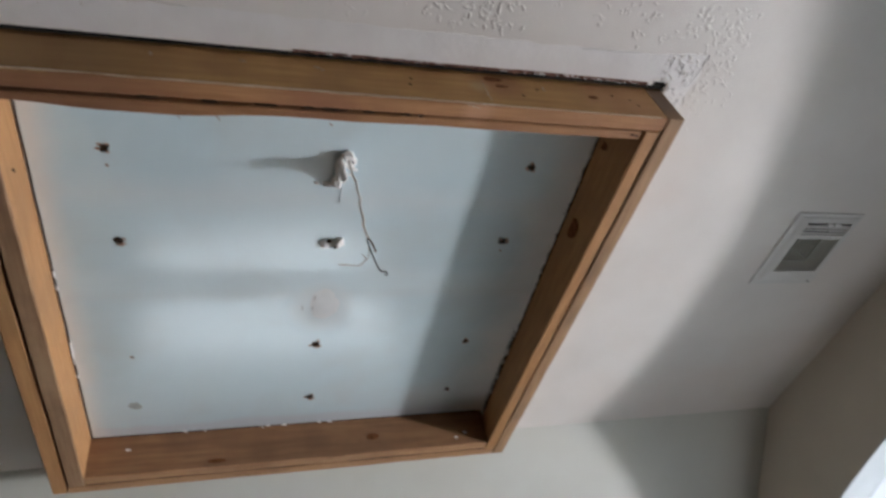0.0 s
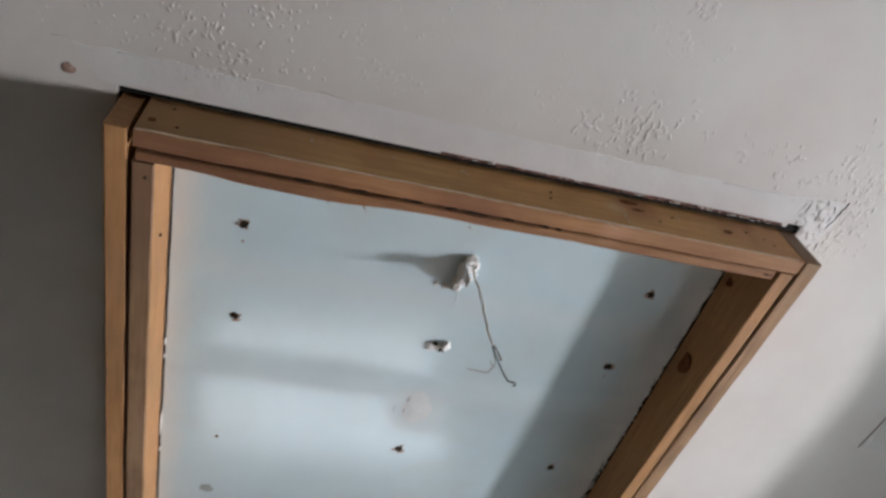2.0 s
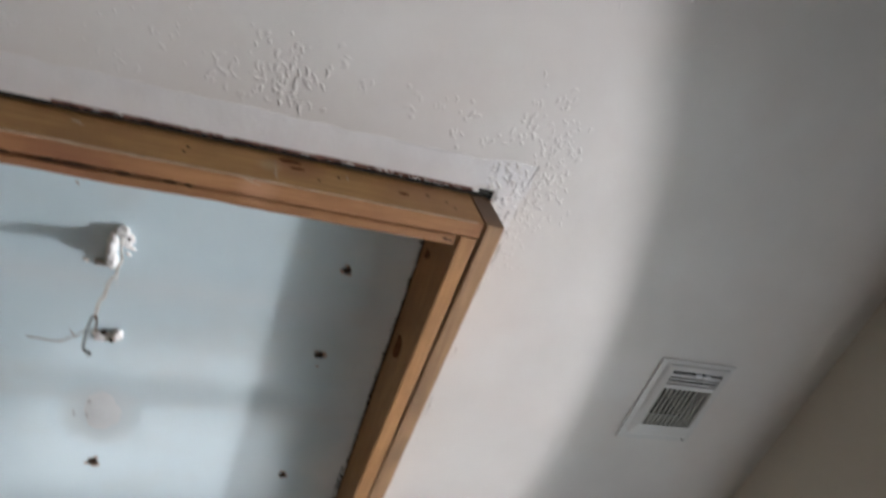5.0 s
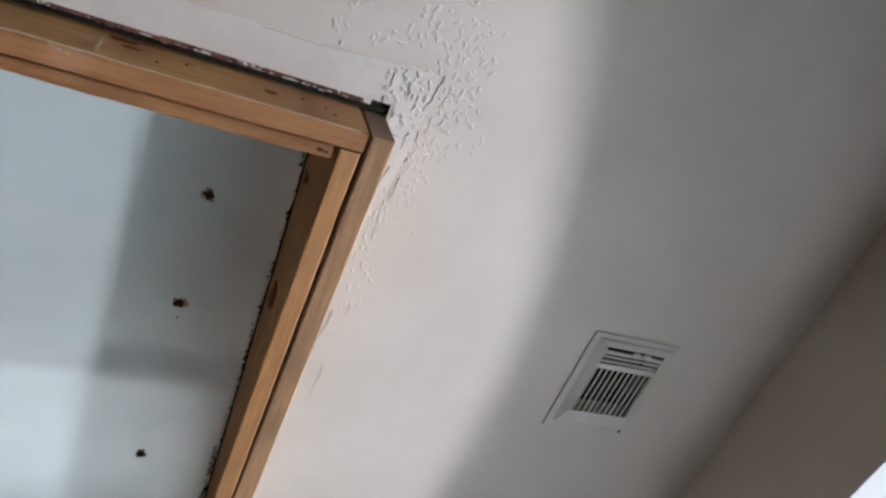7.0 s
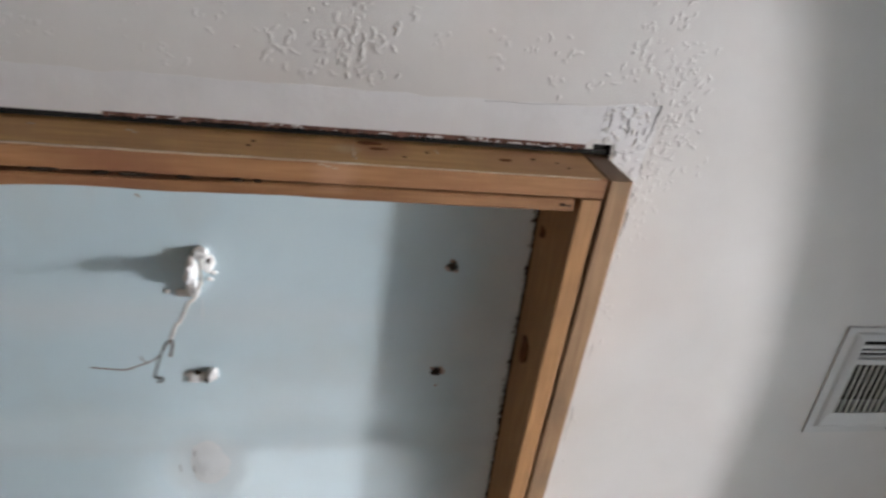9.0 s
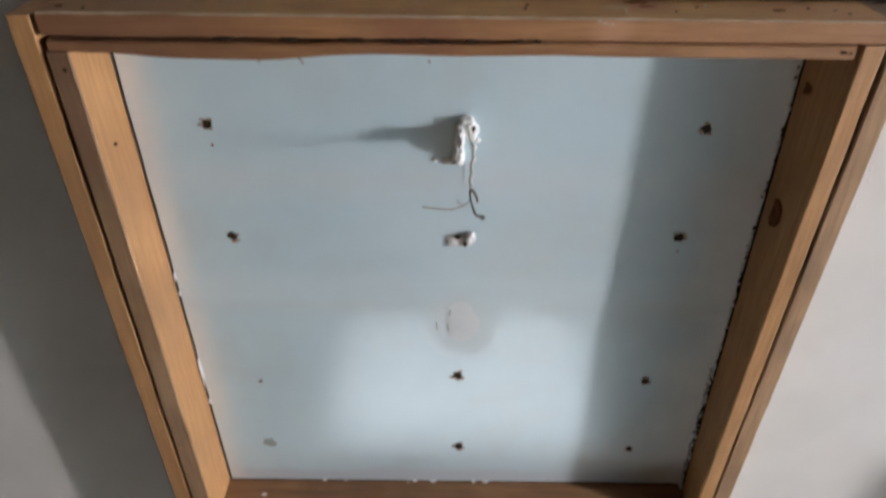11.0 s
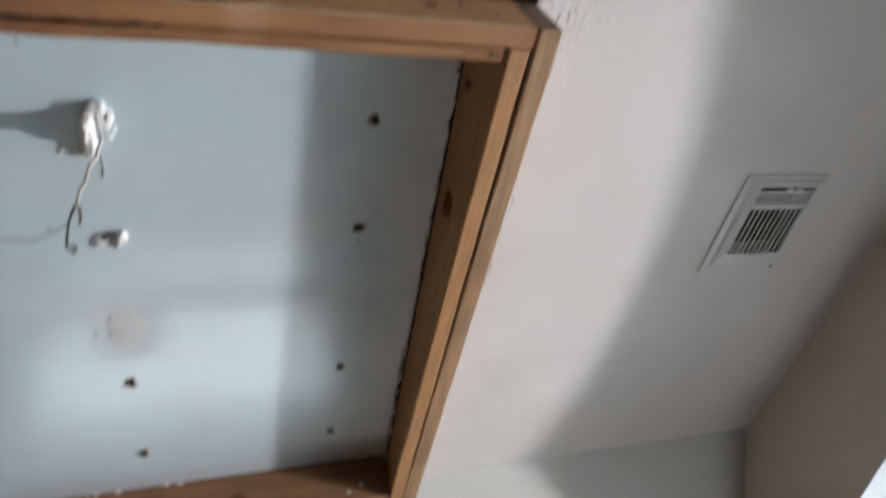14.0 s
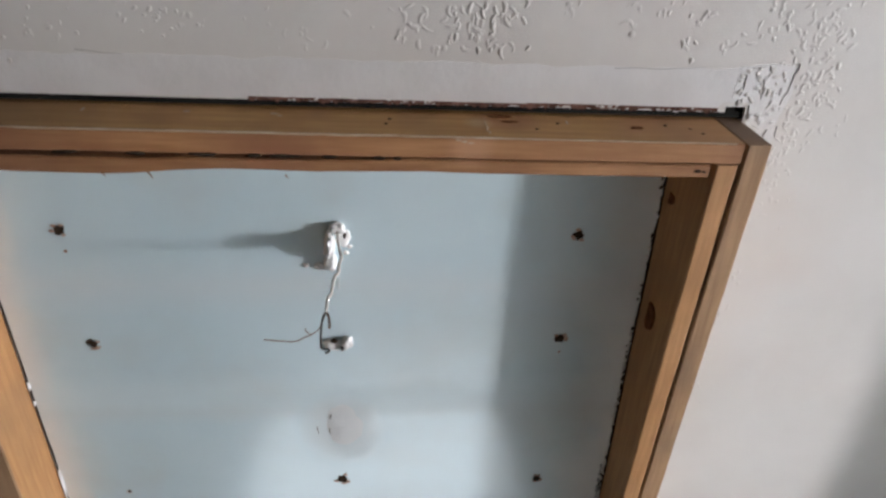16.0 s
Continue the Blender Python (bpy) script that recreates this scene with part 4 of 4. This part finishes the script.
outer = [(VX0, VY0), (VX1, VY0), (VX1, VY1), (VX0, VY1)]
mid = [(VX0 + 0.016, VY0 + 0.010), (VX1 - 0.010, VY0 + 0.010), (VX1 - 0.010, VY1 - 0.016), (VX0 + 0.016, VY1 - 0.016)]
step = [(VX0 + 0.024, VY0 + 0.013), (VX1 - 0.014, VY0 + 0.013), (VX1 - 0.014, VY1 - 0.022), (VX0 + 0.024, VY1 - 0.022)]
lip = [(IX0 - 0.008, IY0 - 0.008), (IX1 + 0.008, IY0 - 0.008), (IX1 + 0.008, IY1 + 0.008), (IX0 - 0.008, IY1 + 0.008)]
inner = [(IX0, IY0), (IX1, IY0), (IX1, IY1), (IX0, IY1)]
rings = [[bm.verts.new((x, y, CEIL - d)) for x, y in ring] for ring, d in ((outer, 0.0), (outer, 0.0035), (mid, 0.0045), (step, 0.0080), (lip, 0.0100), (inner, 0.012), (inner, -0.03))]
for a, b in zip(rings, rings[1:]):
    for k in range(4):
        bm.faces.new((a[k], a[(k + 1) % 4], b[(k + 1) % 4], b[k]))
part("face_plate", bm, VENT_WHITE, vent)


def duct_box():
    bm = bmesh.new()
    box(bm, IX0, IX1, IY0, IY1, CEIL + 0.03, CEIL + 0.16)
    bmesh.ops.delete(bm, geom=[f for f in bm.faces if f.calc_center_median().z < CEIL + 0.031], context='FACES')
    return bm


part("duct_backing", duct_box(), DUCT, vent, "dark duct behind the slats")
for k, y in enumerate((IY0 + 0.010, IY0 + 0.023, IY0 + 0.034)):
    part("louvre", boxed(IX0, IX1, y, y + (0.008 if k == 0 else 0.0045), CEIL - 0.011, CEIL - 0.006, 0.001), VENT_WHITE, vent)
part("cross_bar", boxed(IX0, IX1, IY0 + 0.043, IY0 + 0.056, CEIL - 0.0115, CEIL - 0.003, 0.001), VENT_WHITE, vent)
# Slats in a darker copy of the enamel, their shade put in the colour.
for k in range(11):
    x = IX0 + 0.003 + (IX1 - IX0 - 0.006) * k / 10
    bm = boxed(x - 0.0030, x + 0.0030, IY0 + 0.056, IY1, CEIL - 0.0105, CEIL - 0.0085)
    part("slat", bm, SLAT_SHADE, vent, "slat in enamel darkened for its shade")
for x in (IX0 + 0.074, IX0 + 0.100):
    bm = bmesh.new()
    lump(bm, (x, IY0 + 0.004, CEIL - 0.015), (0.010, 0.006, 0.006), x, 0.1, 2)
    part("damper_tab", bm, VINYL, vent, smooth=True)
for x, y in ((VX1 - 0.018, VY1 - 0.010),):
    bm = bmesh.new()
    lump(bm, (x, y, CEIL - 0.005), (0.004, 0.004, 0.002), 1, 0.05, 2)
    part("screw", bm, STEEL, vent)

# ---- round detector on the slope ----
tilt = math.atan(PITCH)
place = Vector((0.665, 2.850, CEIL - PITCH * (2.850 - BEND)))
down = Vector((0, -math.sin(tilt), -math.cos(tilt)))
u, v = Vector((1, 0, 0)), Vector((0, math.cos(tilt), -math.sin(tilt)))
detector = thing("smoke_detector", place, "round ivory plastic smoke detector on the sloped ceiling", "detector")


def lathe(profile, sides=40):
    bm = bmesh.new()
    rings = [[bm.verts.new(place + r * (math.cos(a) * u + math.sin(a) * v) + d * down) for a in (2 * math.pi * k / sides for k in range(sides))] for r, d in profile]
    for a, b in zip(rings, rings[1:]):
        for k in range(sides):
            bm.faces.new((a[k], a[(k + 1) % sides], b[(k + 1) % sides], b[k]))
    bm.faces.new(rings[-1])
    return bm


part("base", lathe([(0.066, 0.0), (0.068, 0.004), (0.068, 0.012), (0.062, 0.014)]), IVORY, detector, smooth=True)
part("cover", lathe([(0.060, 0.012), (0.061, 0.026), (0.055, 0.038), (0.040, 0.044), (0.020, 0.046)]), IVORY, detector, smooth=True)

# ---- the stepladder ----
LX, LY, LZ = 0.336, 1.650, 1.886       # the near top corner of the cap, on its label side
ladder = thing("stepladder", (0.30, 1.80, 0.0), "blue fibreglass stepladder with a black plastic top cap", "ladder")
ahead = Vector((0.055, 0.26, 0)).normalized()
side = Vector((ahead.y, -ahead.x, 0))
LENGTH, WIDE, HIGH = 0.275, 0.118, 0.068


def at(a, s, z):
    """A place on the ladder: along the cap from its near end, out to the label side, height."""
    return Vector((LX, LY, 0)) + ahead * a + side * s + Vector((0, 0, z))


bm = bmesh.new()
outline = [at(0, -WIDE - 0.024, LZ - HIGH + 0.012), at(0, -WIDE - 0.010, LZ - HIGH), at(0, 0.012, LZ - HIGH), at(0, 0.014, LZ - HIGH + 0.006), at(0, 0.0, LZ - 0.006), at(0, -0.006, LZ), at(0, -WIDE + 0.006, LZ), at(0, -WIDE - 0.002, LZ - 0.004)]
prism(bm, outline, ahead * LENGTH)
bmesh.ops.recalc_face_normals(bm, faces=bm.faces)
bmesh.ops.delete(bm, geom=[f for f in bm.faces if f.normal.z < -0.95], context='FACES')
bmesh.ops.solidify(bm, geom=list(bm.faces), thickness=0.004)
cap = part("top_cap", bm, BLACK_CAP, ladder, "black moulded plastic cap")
for s, z in ((-0.020, LZ - 0.018), (-0.064, LZ - 0.020), (-0.112, LZ - 0.046), (-0.060, LZ - 0.051)):
    bm = bmesh.new()
    lump(bm, at(-0.001, s, z), (0.0052, 0.0025, 0.0052), s, 0.05, 2)
    part("rivet", bm, RIVET, cap, smooth=True)


def rail(s0, s1, wide, a0, a1, splay):
    """A channel rail from the cap down to the floor."""
    bm = bmesh.new()
    top, t = LZ - HIGH + 0.012, 0.006
    far = a1 + 0.028 if a0 < LENGTH / 2 else a0 - 0.028
    near, web = (a0, a1) if a0 < LENGTH / 2 else (a1, a0)
    channel = [(near, 0), (near, wide), (far, wide), (far, wide - t), (web, wide - t), (web, t), (far, t), (far, 0)]
    lo = [bm.verts.new(at(a - splay, s1 + e, 0.0)) for a, e in channel]
    hi = [bm.verts.new(at(a, s0 + e, top)) for a, e in channel]
    for k in range(8):
        j = (k + 1) % 8
        bm.faces.new((lo[k], lo[j], hi[j], hi[k]))
    for ends in (lo, hi):
        for quad in ((0, 5, 6, 7), (0, 1, 4, 5), (1, 2, 3, 4)):
            bm.faces.new([ends[q] for q in quad])
    return part("rail", bm, BLUE_RAIL, ladder)


rail(-0.066, 0.332, 0.070, 0.006, 0.010, 0.05)
rail(-0.066, 0.332, 0.070, LENGTH - 0.012, LENGTH - 0.006, -0.05)
rail(-0.140, -0.85, 0.058, 0.010, 0.016, 0.03)
rail(-0.140, -0.85, 0.058, LENGTH - 0.016, LENGTH - 0.010, -0.03)
for k in range(1, 6):
    z = 0.30 * k
    f = 1 - z / LZ
    s = -0.078 + 0.398 * f
    bm = bmesh.new()
    prism(bm, [at(-0.05 * f + 0.012, s, z), at(-0.05 * f + 0.012, s + 0.078, z), at(-0.05 * f + 0.012, s + 0.078, z + 0.022), at(-0.05 * f + 0.012, s, z + 0.022)], ahead * (LENGTH - 0.024 + 0.10 * f))
    part("step", bm, RIVET, ladder, "ribbed aluminium step")
bm = bmesh.new()
prism(bm, [at(0.006, -0.092, LZ - HIGH - 0.032), at(0.006, -0.070, LZ - HIGH - 0.032), at(0.006, -0.068, LZ - HIGH + 0.01), at(0.006, -0.100, LZ - HIGH + 0.01)], ahead * 0.02)
part("hinge_bracket", bm, BLACK_CAP, ladder, "black hinge bracket")


for a0, a1 in ((0.10, 0.26), (0.78, 0.92)):
    bm = bmesh.new()
    ring = []
    for k in range(20):
        t = 2 * math.pi * k / 20
        zc = LZ - 0.014 + 0.008 * math.sin(t)
        ring.append(at(LENGTH * ((a0 + a1) / 2 + (a1 - a0) / 2 * math.cos(t)), 0.014 * (LZ - zc) / HIGH + 0.0002, zc))
    prism(bm, ring, side * 0.0004)
    part("grip_recess", bm, DUCT, cap, "dark oval recess")


def sticker(mat, middle, half_a, half_z, proud, ring=0.0):
    """An oval on the sloping label side of the cap."""
    bm = bmesh.new()
    n = 36

    def spot(k, shrink):
        t = 2 * math.pi * k / n
        z = LZ - HIGH / 2 - 0.001 + (half_z - shrink) * math.sin(t)
        s = 0.014 * (LZ - z) / HIGH + proud
        return at(middle + (half_a - shrink) * math.cos(t), s, z)

    if ring:
        outer, inner = [bm.verts.new(spot(k, 0)) for k in range(n)], [bm.verts.new(spot(k, ring)) for k in range(n)]
        for k in range(n):
            bm.faces.new((outer[k], outer[(k + 1) % n], inner[(k + 1) % n], inner[k]))
    else:
        bm.faces.new([bm.verts.new(spot(k, 0)) for k in range(n)])
    return part("sticker", bm, mat, cap)


sticker(STICKER_RED, LENGTH * 0.36, 0.052, 0.013, 0.0016, 0.006)
sticker(STICKER_GREY, LENGTH * 0.53, 0.080, 0.015, 0.0020)
sticker(STICKER_WHITE, LENGTH * 0.53, 0.080, 0.015, 0.0024, 0.0032)
for a0, a1, z in ((0.36, 0.54, 0.003), (0.56, 0.70, 0.004), (0.40, 0.66, -0.005)):
    bm = bmesh.new()
    zc = LZ - HIGH / 2 + z
    s = 0.014 * (LZ - zc) / HIGH + 0.0026
    prism(bm, [at(LENGTH * a0, s, zc - 0.002), at(LENGTH * a1, s, zc - 0.002), at(LENGTH * a1, s, zc + 0.002), at(LENGTH * a0, s, zc + 0.002)], side * 0.0003)
    part("lettering_bar", bm, STICKER_WHITE, cap)
